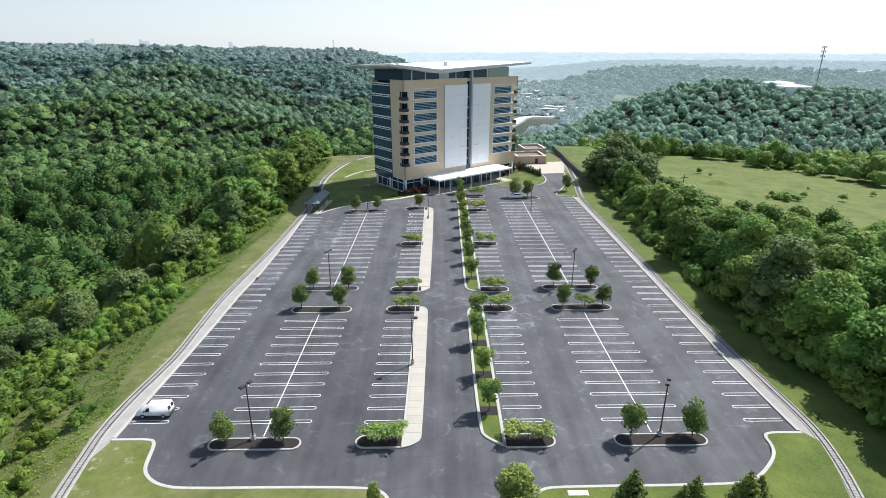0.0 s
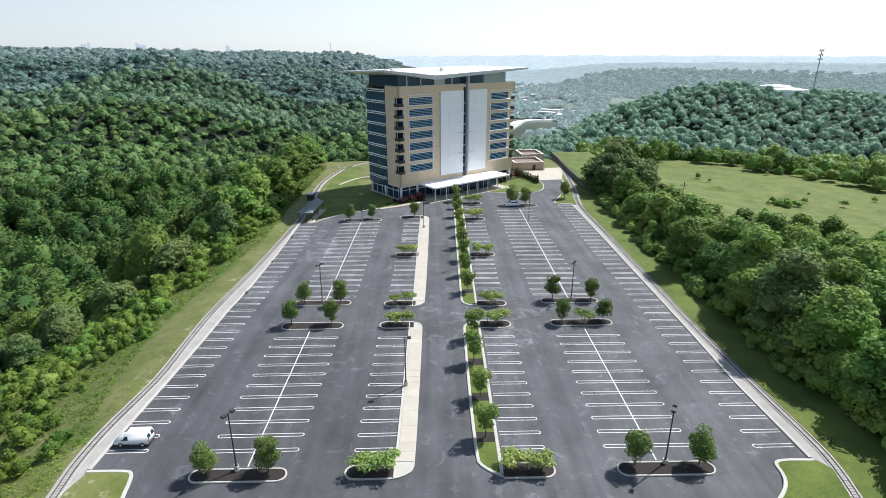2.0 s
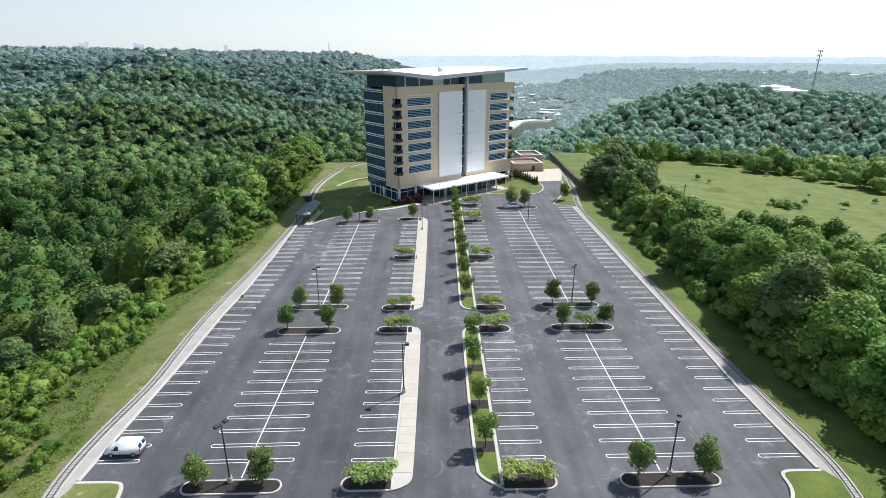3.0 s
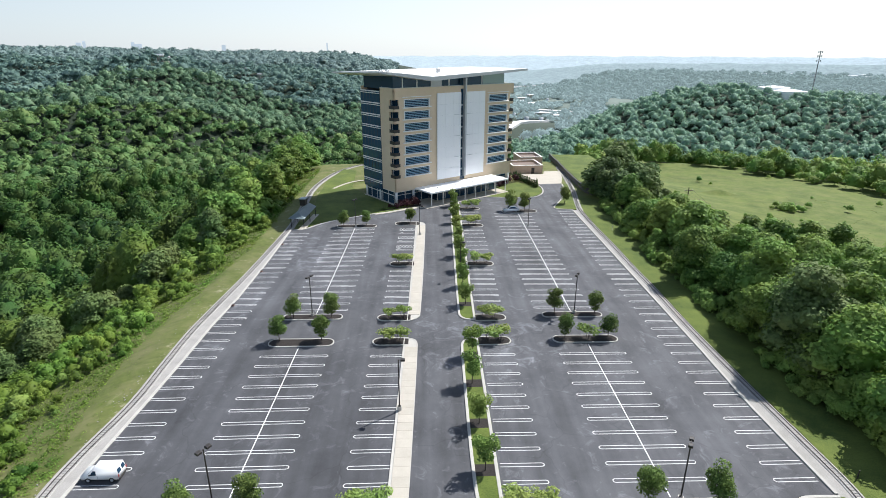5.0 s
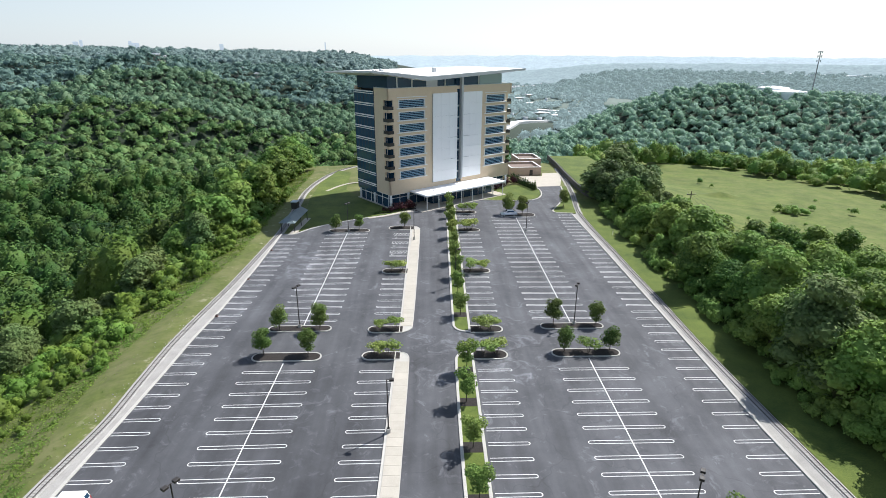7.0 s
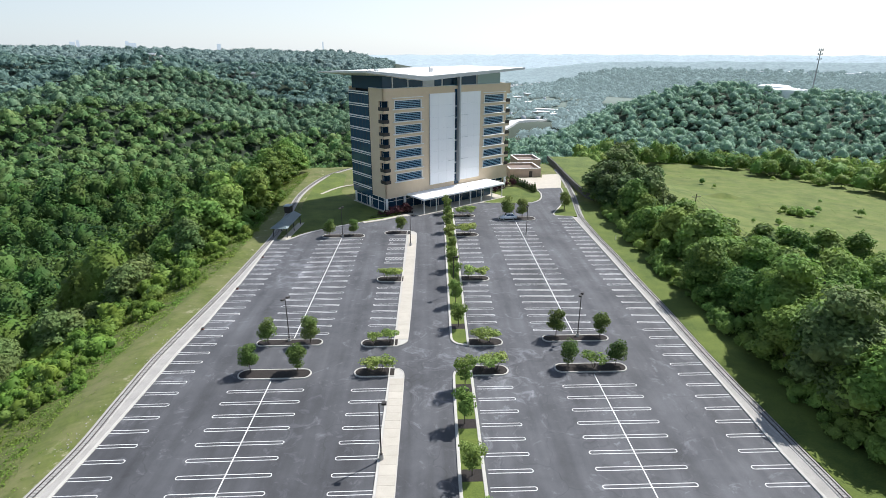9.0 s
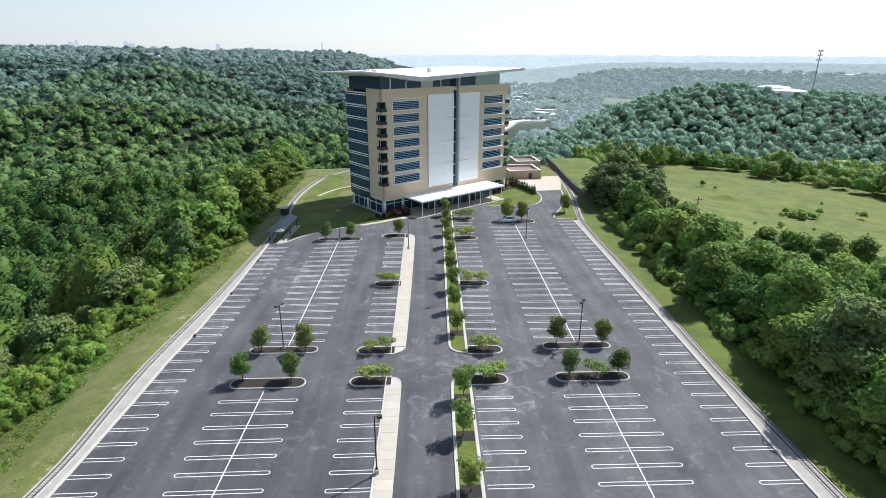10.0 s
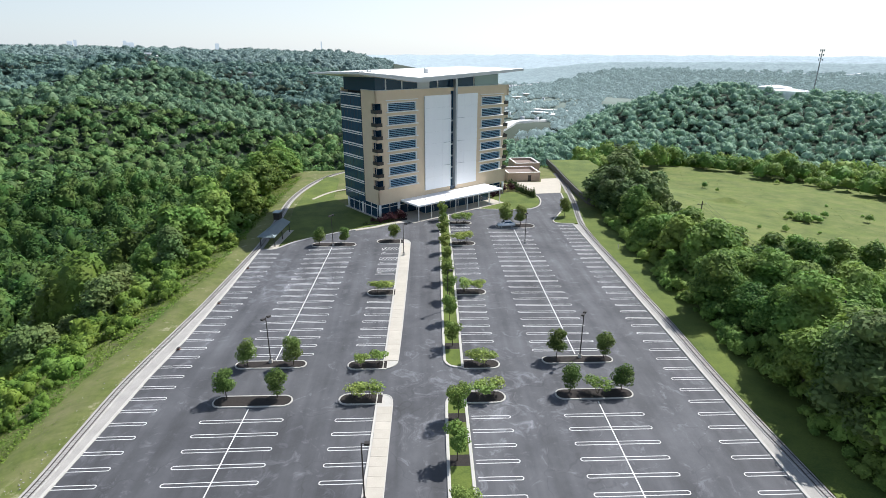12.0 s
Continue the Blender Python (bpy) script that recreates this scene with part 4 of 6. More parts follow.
def tuft_cloud(rs, lobes, count, size, upward, over=0.7):
    """Loose leaf tufts, one triangle each, mostly on the upper side of the lobes and facing out of them."""
    lobes = np.asarray(lobes, float)
    w = lobes[:, 3] ** 2
    lb = lobes[rs.choice(len(lobes), count, p=w / w.sum())]
    d = rs.normal(size=(count, 3))
    d[:, 2] = np.where(rs.uniform(size=count) < over, np.abs(d[:, 2]), d[:, 2])
    d /= np.linalg.norm(d, axis=1)[:, None]
    c = lb[:, :3] + d * rs.uniform(0.86, 1.12, (count, 1)) * np.stack([lb[:, 3], lb[:, 3], lb[:, 4]], -1)
    nrm = d + rs.normal(size=(count, 3)) * 0.38 + np.array([0, 0, upward])
    nrm /= np.linalg.norm(nrm, axis=1)[:, None]
    t = np.cross(nrm, rs.normal(size=(count, 3)))
    t /= np.linalg.norm(t, axis=1)[:, None]
    b = np.cross(nrm, t)
    s = size * rs.uniform(0.55, 1.4, (count, 1))
    t, b = t * s, b * s
    v = np.stack([c - t - b * 0.6, c + t * 0.9 - b * 0.7, c + b * 1.1 + t * 0.2], 1).reshape(-1, 3)
    return v, np.arange(count * 3).reshape(-1, 3)


def shell(rs, lobes, sub, jitter, low, shrink=0.88):
    """The uneven hull round a set of lobes, open below: rays from the crown's middle out to the farthest lobe."""
    iv, jf = ICO[sub]
    d = iv + rs.normal(size=iv.shape) * 0.06
    d /= np.linalg.norm(d, axis=1)[:, None]
    lb = np.asarray(lobes, float)
    mid = np.array([0, 0, lb[:, 2].mean()])
    far = np.full(len(d), 0.3 * lb[:, 3].max())
    for x, y, z, rx, rz in lb:
        k = np.array([1 / rx, 1 / rx, 1 / rz])
        c, e = (np.array([x, y, z]) - mid) * k, d * k
        a, b, g = (e * e).sum(1), e @ c, c @ c - 1
        disc = b * b - a * g
        far = np.maximum(far, np.where(disc > 0, (b + np.sqrt(np.maximum(disc, 0))) / a, 0))
    v = d * (shrink * far * rs.uniform(1 - jitter, 1 + jitter, len(d)))[:, None] + mid
    return v, jf[d[jf].mean(1)[:, 2] > low]


def tree_cloud(seed, count, size, h, w, n, core=0.8, upward=0.25):
    """One woodland tree: clumps of leaf tufts round leafy inner masses."""
    rnd = random.Random(seed)
    rs = np.random.RandomState(seed)
    lobes = wood_lobes(rnd, h, w, n)
    vs, fs, base = [], [], 0
    iv, jf = ICO[1]
    for lx, ly, lz, rx, rz in lobes:
        v = iv * core * rs.uniform(0.76, 1.12, (len(iv), 1)) * np.array([rx, rx, rz]) + np.array([lx, ly, lz])
        vs.append(v)
        fs.append(jf + base)
        base += len(v)
    v, q = tuft_cloud(rs, lobes, count, size, upward)
    return np.concatenate(vs + [v]), np.concatenate(fs + [q + base])


def canopy_cloud(seed, sub, w, n, rise, count=0, size=0.5, low=-0.25):
    """A crown in a closed far canopy: rounded clumps over a leafy hull, with loose tufts."""
    rs = np.random.RandomState(seed)
    lobes = [(0, 0, rise * 0.55, w * 0.62, rise * 0.62)]
    for k in range(n):
        a, f = k * 2.4 + rs.uniform(-0.5, 0.5), rs.uniform(0.1, 1.0)
        rr = w * (0.35 + 0.4 * f)
        lobes.append((rr * math.cos(a), rr * math.sin(a), rise * (1.0 - 0.62 * f) * rs.uniform(0.85, 1.1), w * rs.uniform(0.26, 0.42), rise * rs.uniform(0.22, 0.36)))
    v0, f0 = shell(rs, lobes, sub, 0.08, low)
    if not count:
        return v0, f0
    v, q = tuft_cloud(rs, lobes, count, size, 0.2, 0.9)
    return np.concatenate([v0, v]), np.concatenate([f0, q + len(v0)])


def in_view_side(x, y, spread):
    az = np.degrees(np.arctan2(x - 5, y + 84))
    return np.abs(az) < spread


EDGE_Y, EDGE_X = [-80, -35, 0, 10, 26, 37, 43, 65, 90, 120, 160], [-61, -65, -69, -69.5, -67, -61, -55, -48, -43.5, -42, -40]
BRUSH_Y, BRUSH_X = [-60, -40, -31, -24, -17, -10, 1, 10, 19, 25, 37, 49, 61, 80, 100, 150], [-35, -36.6, -37.0, -38.4, -41, -42.8, -44.2, -44.2, -43, -41.6, -40.4, -38.5, -37, -37.2, -37.5, -37.5]
VERGE_Y, VERGE_X = [-80, -20, -9, 0, 20, 60, 100, 130], [58.5, 59, 55.5, 57, 56.5, 56.5, 60.5, 63]


def wooded(x, y):
    """Where woods grow."""
    r = np.hypot(x - 5, y + 60)
    az = np.degrees(np.arctan2(x - 5, y + 60))
    left_edge = np.interp(y, EDGE_Y, EDGE_X)
    w = (x < left_edge) | ((y > 165) & (x < 40))
    right_in = np.interp(y, VERGE_Y, VERGE_X)
    right_out = np.interp(y, [-80, 30, 45, 52, 58, 61, 64, 90, 118], [170, 160, 140, 120, 100, 82, 74, 78, 75])
    belt = (x > right_in) & (x < right_out) & (y < 106)
    beyond = (x > 40) & (r > np.interp(az, [5, 15, 20, 25, 30, 35, 40, 43, 50], [225, 262, 290, 322, 314, 300, 288, 281, 270]))
    valley = (az > 1) & (az < np.interp(r, [700, 900, 1200, 1600], [11, 12.5, 15, 17])) & (r > 800) & (r < 1700)
    clump = np.sin(x * 0.031 + 1.0) + np.sin(y * 0.023 + x * 0.011) + np.sin(x * 0.06 - y * 0.037)
    beyond &= ~(valley & (clump < -0.35))
    beyond &= ~((az > 4) & (az < 12.5) & (r > 850) & (r < 1150))
    tank = (np.abs((x - 372) * 0.84 - (y - 495) * 0.54) < 21) & (np.abs((x - 372) * 0.54 + (y - 495) * 0.84 - 4) < 24)
    return (w | belt | beyond) & ~tank


def scatter(r0, r1, step, seed, spread):
    """Tree places on a shaken grid between two distances from the lot."""
    rs = np.random.RandomState(seed)
    g = np.arange(-r1, r1, step)
    x, y = np.meshgrid(g, g)
    x = (x + rs.uniform(-0.45, 0.45, x.shape) * step).ravel() + 5
    y = (y + rs.uniform(-0.45, 0.45, y.shape) * step).ravel() - 60
    r = np.hypot(x - 5, y + 60)
    keep = (r >= r0) & (r < r1) & wooded(x, y) & in_view_side(x, y, spread)
    return x[keep], y[keep]


def woods(name, places, kinds, label, seed, material, sink=1.8, size=None):
    rs = np.random.RandomState(seed)
    vs, qs, base = [], [], 0
    x, y = places
    z = terrain(x, y)
    for i in range(len(x)):
        v, q = kinds[rs.randint(len(kinds))]
        a = rs.uniform(0, 6.28)
        s = (1.0 if size is None else size[i]) * rs.uniform(0.5, 1.45) ** 1.1
        c, d = math.cos(a) * s, math.sin(a) * s
        p = np.empty_like(v)
        p[:, 0] = v[:, 0] * c - v[:, 1] * d + x[i]
        p[:, 1] = v[:, 0] * d + v[:, 1] * c + y[i]
        p[:, 2] = v[:, 2] * s * rs.uniform(0.85, 1.15) + z[i] - sink
        vs.append(p)
        qs.append(q + base)
        base += len(v)
    me = mesh_quads(name, np.concatenate(vs), np.concatenate(qs), material)
    return tagged(new(name, me), label, "woods", kind="stuff")


# nearest trees of both wood edges, one by one
big_crowns = []
for i in range(6):
    sets = []
    for count, size in ((5400, 0.215), (2000, 0.34)):
        v, q = tree_cloud(200 + i, count, size, 10.0 + i % 3 * 1.3, 4.7, 26)
        sets.append([mesh_quads("crown", v, q, m) for m in (LEAF_GROVE, LEAF_SUNLIT)])
    big_crowns.append(sets)
big_trunk = bm_mesh("trunk", trunk_bm(pr, 9.0, 0.24, 7, 2.4, 0.4), BARK)


def edge_wood(x, y):
    left_edge = np.interp(y, EDGE_Y, EDGE_X)
    left = (x < left_edge) & (x > left_edge - 13) & (y > -62) & (y < 150)
    right = (x > 50) & (x < 125) & (y > -58) & (y < 118)
    return left | right


x, y = scatter(0, 260, 6.2, 3, 100)
near = edge_wood(x, y)
for i, (px, py) in enumerate(zip(x[near], y[near])):
    s = pr.uniform(0.62, 1.12) * (1.0 if py < 70 else 1.25) if px < 0 else pr.uniform(0.85, 1.35) * (1.2 if py > 88 else 0.7 if py > 30 and px > 68 else 0.5 if pr.random() < 0.2 else 0.8 if px < 60.5 else 1.0)
    # the sunlit leaf colour on the right belt and the far left trees
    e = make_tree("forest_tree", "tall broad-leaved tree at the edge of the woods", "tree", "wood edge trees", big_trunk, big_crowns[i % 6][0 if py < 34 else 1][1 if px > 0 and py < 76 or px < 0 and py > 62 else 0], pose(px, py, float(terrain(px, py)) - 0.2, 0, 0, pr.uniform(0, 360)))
    e.scale = (s * pr.uniform(0.95, 1.2), s * 1.05, min(1.35, s) * pr.uniform(0.8, 1.05))

e = make_tree("forest_tree", "very broad dark tree that shades the track", "tree", "wood edge trees", big_trunk, big_crowns[2][0][0], pose(58.8, -3.6, float(terrain(58.8, -3.6)) - 0.2, 0, 0, 40))
e.scale = (1.5, 1.45, 1.25)

mid_kinds = [canopy_cloud(300 + i, 2, 5.4, 16, 10.0 + i % 3 * 1.8, 330, 0.54, -0.45) for i in range(8)]
far_kinds = [canopy_cloud(400 + i, 2, 5.8, 13, 7.6 + 1.2 * (i % 4), 125, 0.80, 0.05) for i in range(8)]
last_kinds = [canopy_cloud(500 + i, 2, 8.2, 10, 8.4 + 1.2 * (i % 3), 44, 1.6, 0.15) for i in range(8)]
x, y = scatter(0, 420, 7.4, 4, 43)
far_off = ~edge_wood(x, y)
x, y = x[far_off], y[far_off]
close = (np.hypot(x - 5, y + 60) < 190) & (x < 45)
close_kinds = [canopy_cloud(350 + i, 3, 5.4, 22, 10.5 + i % 3 * 1.4, 1150, 0.34, -0.5) for i in range(6)]
woods("woodland", (x[close], y[close]), close_kinds, "dense green broad-leaved trees on the near slope", 28, LEAF_WOOD, 0.4)
x, y = x[~close], y[~close]
right = x > 45
low_kinds = [canopy_cloud(330 + i, 2, 4.6, 14, 5.6 + i % 3 * 0.9, 300, 0.46, -0.5) for i in range(6)]
woods("woodland", (x[~right], y[~right]), mid_kinds, "dense green broad-leaved woodland on the slopes", 8, LEAF_MID, 0.6)
woods("woodland", (x[right], y[right]), low_kinds, "light green bushy trees along the edge of the field", 18, LEAF_SUNLIT, 0.4)
x, y = scatter(420, 800, 8.3, 6, 42)
x2, y2 = scatter(420, 720, 6.8, 16, 42)
x, y = np.concatenate([x[x <= 60], x2[x2 > 60]]), np.concatenate([y[x <= 60], y2[x2 > 60]])
right = x > 60
deep = ~right & (np.hypot(x - 5, y + 60) > 590)
near_hill = ~right & ~deep
woods("far_woodland", (x[near_hill], y[near_hill]), far_kinds, "dense distant woodland on the hillside", 9, LEAF_HILL, 0.8, np.full(near_hill.sum(), 0.88))
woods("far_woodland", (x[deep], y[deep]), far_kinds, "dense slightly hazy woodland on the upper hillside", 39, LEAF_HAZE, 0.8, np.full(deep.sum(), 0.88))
woods("far_woodland", (x[right], y[right]), far_kinds, "dense woodland on the hill of the tanks, hazed in colour", 19, LEAF_SLOPE_HAZE, 0.8, np.full(len(x[right]), 0.70))
x, y = scatter(800, 1650, 13.6, 7, 42)
az = np.degrees(np.arctan2(x - 5, y + 60))
seen = (az < 18) | (az < 25) & (np.hypot(x - 5, y + 60) < 1300)
x, y, az = x[seen], y[seen], az[seen]
vale = (az > 0) & (az < 18)
vale_places = (x[vale], y[vale])
woods("far_woodland", (x[~vale], y[~vale]), last_kinds, "dense hazy woodland on the far hillsides", 10, LEAF_DIST_HAZE, 0.8)
x, y = scatter(1650, 3000, 24.0, 12, 42)
az = np.degrees(np.arctan2(x - 5, y + 60))
x, y = x[az < -3], y[az < -3]
woods("far_woodland", (x, y), last_kinds, "hazy blue woodland along the skyline", 13, LEAF_SKYLINE_HAZE, 0.8, np.full(len(x), 1.6))


# brush and saplings between grass and woods
def brush_places(seed, n, side):
    rs = np.random.RandomState(seed)
    y = rs.uniform(-60, 104, n)
    if side < 0:
        e = np.interp(y, EDGE_Y, EDGE_X)
        b = np.interp(y, BRUSH_Y, BRUSH_X) + np.sin(y * 0.21) * 1.1 + np.sin(y * 0.5) * 0.9 + np.sin(y * 0.083) * 1.2
        f = rs.uniform(0, 1, n) ** 0.85
        x = b - (b - e + 8) * f
        clump = np.sin(x * 0.9 + y * 0.35) + np.sin(y * 0.55 - x * 0.4) + rs.uniform(-1, 1, n)
        size = 0.3 + 0.62 * f + np.clip(clump, 0, 2) * 0.34
        ok = (x < np.interp(y, [-50, -40, -34], [-32.5, -35.5, -36.5])) & (clump > -0.15)
    else:
        e = np.interp(y, VERGE_Y, VERGE_X) - 1.0
        x = e - 1.2 + 5 * rs.uniform(0, 1, n) + np.sin(y * 0.3) * 0.6
        size = np.full(n, 1.0)
        ok = x > 53.2
    return (x[ok], y[ok]), size[ok]


brush_kinds = [canopy_cloud(700 + i, 2, 1.15, 9, 1.5 + 0.25 * (i % 3), 150, 0.125, -0.3) for i in range(8)]
places, sizes = brush_places(21, 5000, -1)
woods("brush", places, brush_kinds, "tall weeds and brush along the wood edge", 22, LEAF_BRUSH, 0.15, sizes)
places, sizes = brush_places(29, 230, -1)
woods("bush", places, brush_kinds, "rounded green bushes scattered through the weeds", 30, LEAF_SUNLIT, 0.25, sizes * 1.1 + 0.35)
places, sizes = brush_places(23, 420, 1)
woods("brush", places, brush_kinds, "low brush under the wood edge", 24, LEAF_SUNLIT, 0.15, sizes)
# tall grass and weeds on the slope, the verge and in the field
weed_kinds = []
for i in range(5):
    v, q = tuft_cloud(np.random.RandomState(750 + i), [(0, 0, 0.15, 0.6, 0.2), (0.5, 0.2, 0.1, 0.45, 0.16)], 18, 0.10, 0.9)
    weed_kinds.append((v, q))
rs = np.random.RandomState(33)
wy = rs.uniform(-60, 140, 11000)
wx = np.interp(wy, BRUSH_Y, BRUSH_X) + 2.8 - rs.uniform(0, 1, 11000) ** 1.2 * 14
spare = rs.uniform(size=11000) < 0.3
wx = np.where(spare, wx + rs.uniform(0, 5.0, 11000), wx)
keep = wx < -36.0
wx, wy, spare = wx[keep], wy[keep], spare[keep]
woods("tall_grass", (wx, wy), weed_kinds, "tall green weeds on the grassy slope", 26, LEAF_BRUSH, 0.1, np.where(spare, 0.4, 0.85))
wx, wy = rs.uniform(84, 260, 3600), rs.uniform(40, 240, 3600)
keep = ~wooded(wx, wy)
woods("tall_grass", (wx[keep], wy[keep]), weed_kinds, "tufts of tall grass in the open field", 27, LEAF_FIELD, 0.1, np.full(keep.sum(), 0.62))
rs = np.random.RandomState(31)
fx = np.concatenate([rs.normal(136, 2.8, 34), rs.uniform(90, 230, 12), rs.normal(176, 10, 12)])
fy = np.concatenate([rs.normal(116, 1.7, 34), rs.uniform(60, 190, 12), rs.normal(118, 7, 12)])
woods("brush", (fx, fy), brush_kinds, "scattered bushes in the open field", 25, LEAF_SUNLIT, 0.15)

# ---- office building ----
BA = 37.0
B = pose(-4.1, 84.6, 0, 0, 0, BA)
bld = thing("office_building", B, "tan brick office tower with white panels and winged roof", "building")
W, D, Z0, Z1 = 47.0, 17.5, 4.0, 33.3


def wall_with_holes(w, z0, z1, holes, thick, along="x", at=0.0):
    """One wall with rectangular holes (a, b, c, d): from a to b along, c to d up."""
    bm = bmesh.new()
    xs = sorted({0, w, *[h[0] for h in holes], *[h[1] for h in holes]})
    zs = sorted({z0, z1, *[h[2] for h in holes], *[h[3] for h in holes]})
    put = (lambda a, z: (a, at, z)) if along == "x" else (lambda a, z: (at, a, z))
    grid = {(i, j): bm.verts.new(put(x, z)) for i, x in enumerate(xs) for j, z in enumerate(zs)}
    for i in range(len(xs) - 1):
        for j in range(len(zs) - 1):
            cx, cz = (xs[i] + xs[i + 1]) / 2, (zs[j] + zs[j + 1]) / 2
            if not any(h[0] < cx < h[1] and h[2] < cz < h[3] for h in holes):
                bm.faces.new((grid[i, j], grid[i + 1, j], grid[i + 1, j + 1], grid[i, j + 1]))
    bmesh.ops.delete(bm, geom=[v for v in bm.verts if not v.link_faces], context="VERTS")
    ext = bmesh.ops.extrude_face_region(bm, geom=list(bm.faces))
    bmesh.ops.translate(bm, vec=(0, thick, 0) if along == "x" else (thick, 0, 0), verts=[v for v in ext["geom"] if isinstance(v, bmesh.types.BMVert)])
    bmesh.ops.recalc_face_normals(bm, faces=bm.faces)
    return bm


FLOORS = [28.0 - 3.28 * k for k in range(7)]          # window bottoms, from the top down
holes = []
for z in FLOORS:
    holes += [(3.6, 12.3, z, z + 2.15), (36.2, 44.2, z, z + 2.15), (-0.1, 1.7, z - 0.3, z + 2.2), (45.6, 47.1, z - 0.3, z + 2.2)]
holes.append((24.4, 26.5, Z0 + 0.6, Z1 - 0.9))
part("wall", wall_with_holes(W, Z0, Z1, [h for h in holes if h[0] >= 0] + [(0, 1.7, z - 0.3, z + 2.2) for z in FLOORS], 0.5), BRICK, bld, "tan brick front wall")
part("wall", wall_with_holes(7.0, Z0, Z1, [(0, 2.4, z - 0.3, z + 2.2) for z in FLOORS], 0.5, "y", 0.0), BRICK, bld, "tan brick side wall")
part("wall", wall_with_holes(D, Z0, Z1, [(0, 2.4, z - 0.3, z + 2.2) for z in FLOORS], 0.5, "y", W - 0.5), BRICK, bld, "tan brick side wall")
part("wall", box(0, W, D - 0.5, D, Z0, Z1), BRICK, bld, "tan brick rear wall")
part("core", box(1.9, W - 1.9, 2.6, D - 0.6, 0.0, 33.0), plain("dark_interior", (0.02, 0.022, 0.025), 0.8), bld, "dark interior")
part("soffit", box(0.02, W - 0.02, 0.02, D - 0.02, Z0 - 0.12, Z0 + 0.02), TRIM, bld)


BLADE = surface("blue_gray_steel", (0.20, 0.38, 0.52), (0.28, 0.47, 0.60), 0.4, 8, 0.35, 0.02, metallic=0.2)


def window(x0, x1, z, name="window"):
    w = part(name, box(x0 + 0.05, x1 - 0.05, 0.30, 0.34, z + 0.05, z + 2.1), GLASS, bld, "dark window band with blue-gray horizontal sunshades")
    fr = bmesh.new()
    for a, b, c, d in ((x0 - 0.22, x0 + 0.05, z - 0.1, z + 2.3), (x1 - 0.05, x1 + 0.22, z - 0.1, z + 2.3), (x0 - 0.22, x1 + 0.22, z + 2.1, z + 2.32)):
        add_box(fr, a, b, -0.12, 0.32, c, d)
    part("window_frame", fr, TRIM, w, "white window surround")
    part("sill", box(x0 - 0.7, x1 + 0.7, -0.42, 0.3, z - 0.24, z + 0.04, 0.04), TRIM, w, "white projecting sill")
    for k in range(4):
        part("sunshade", box(x0 + 0.06, x1 - 0.06, 0.04, 0.22, z + 0.30 + 0.46 * k, z + 0.46 + 0.46 * k, 0.02), BLADE, w, "blue-gray steel sunshade blade")
    for k in range(1, 5):
        xm = x0 + (x1 - x0) * k / 5
        part("mullion", box(xm - 0.03, xm + 0.03, 0.26, 0.31, z + 0.05, z + 2.1), DARK, w, "thin dark mullion")


for z in FLOORS:
    window(3.6, 12.3, z)
    window(36.2, 44.2, z)
part("cornice", box(2.9, 13.0, -0.25, 0.0, 30.75, 30.95), TRIM, bld)
part("cornice", box(35.5, 44.9, -0.25, 0.0, 30.75, 30.95), TRIM, bld)


def balcony(left, z):
    s = 1 if left else -1
    X = (lambda v: v) if left else (lambda v: W - v)
    def bx(a, b, c, d, e, f):
        a, b = sorted((X(a), X(b)))
        return box(a, b, c, d, e, f)
    b = part("balcony", bx(-0.06, 1.75, -0.06, 2.45, z - 0.52, z - 0.3), BRICK, bld, "corner balcony with a dark railing")
    part("parapet", bx(-0.1, 1.72, -0.1, -0.02, z - 0.3, z + 0.62), DARK, b, "dark balcony railing")
    part("parapet", bx(-0.1, -0.02, -0.1, 2.4, z - 0.3, z + 0.62), DARK, b, "dark balcony railing")
    part("back_wall", bx(1.72, 1.86, 0.4, 2.6, z - 0.3, z + 2.2), GLASS, b, "dark glazed balcony door")
    part("back_wall", bx(0.4, 1.72, 2.42, 2.56, z - 0.3, z + 2.2), GLASS, b, "dark glazed balcony door")
    part("door_frame", bx(0.9, 1.02, 2.36, 2.44, z - 0.3, z + 2.1), TRIM, b, "pale door frame")


for z in FLOORS:
    balcony(True, z)
    balcony(False, z)

# white panels with joints, the dark slit and its fin
for x0, x1 in ((15.1, 24.3), (26.6, 34.2)):
    wall = part("panel_wall", box(x0 + 0.05, x1 - 0.05, -0.28, -0.02, 5.9, 31.4), METAL, bld, "white metal panel wall")
    rows = [5.8, 9.0, 12.2, 15.4, 18.6, 21.8, 25.0, 28.2, 31.5]
    for i in range(8):
        for k in range(3):
            a = x0 + (x1 - x0) * k / 3
            b = x0 + (x1 - x0) * (k + 1) / 3
            part("panel", box(a + 0.005, b - 0.005, -0.40, -0.282, rows[i] + 0.015, rows[i + 1] - 0.015, 0.01), WHITE, wall)
    for z in (12.2, 18.6, 25.0):
        part("ledge", box(x0 if x0 > 20 else x1 - 2.6, x0 + 2.6 if x0 > 20 else x1, -0.6, -0.4, z - 0.04, z + 0.04), METAL, wall, "short gray ledge")
part("slit_glass", box(24.4, 26.5, 0.35, 0.4, Z0, 35.4), GLASS, bld, "dark vertical window slit")
for k in range(7):
    part("spandrel", box(24.4, 25.5, 0.1, 0.34, FLOORS[k] - 0.6, FLOORS[k] - 0.2), METAL, bld)
part("fin", box(25.6, 26.15, -0.9, 0.3, 5.6, 35.6), METAL, bld, "gray vertical metal fin")
part("coping", box(-0.06, 24.4, -0.06, 0.56, Z1, Z1 + 0.12), METAL, bld)
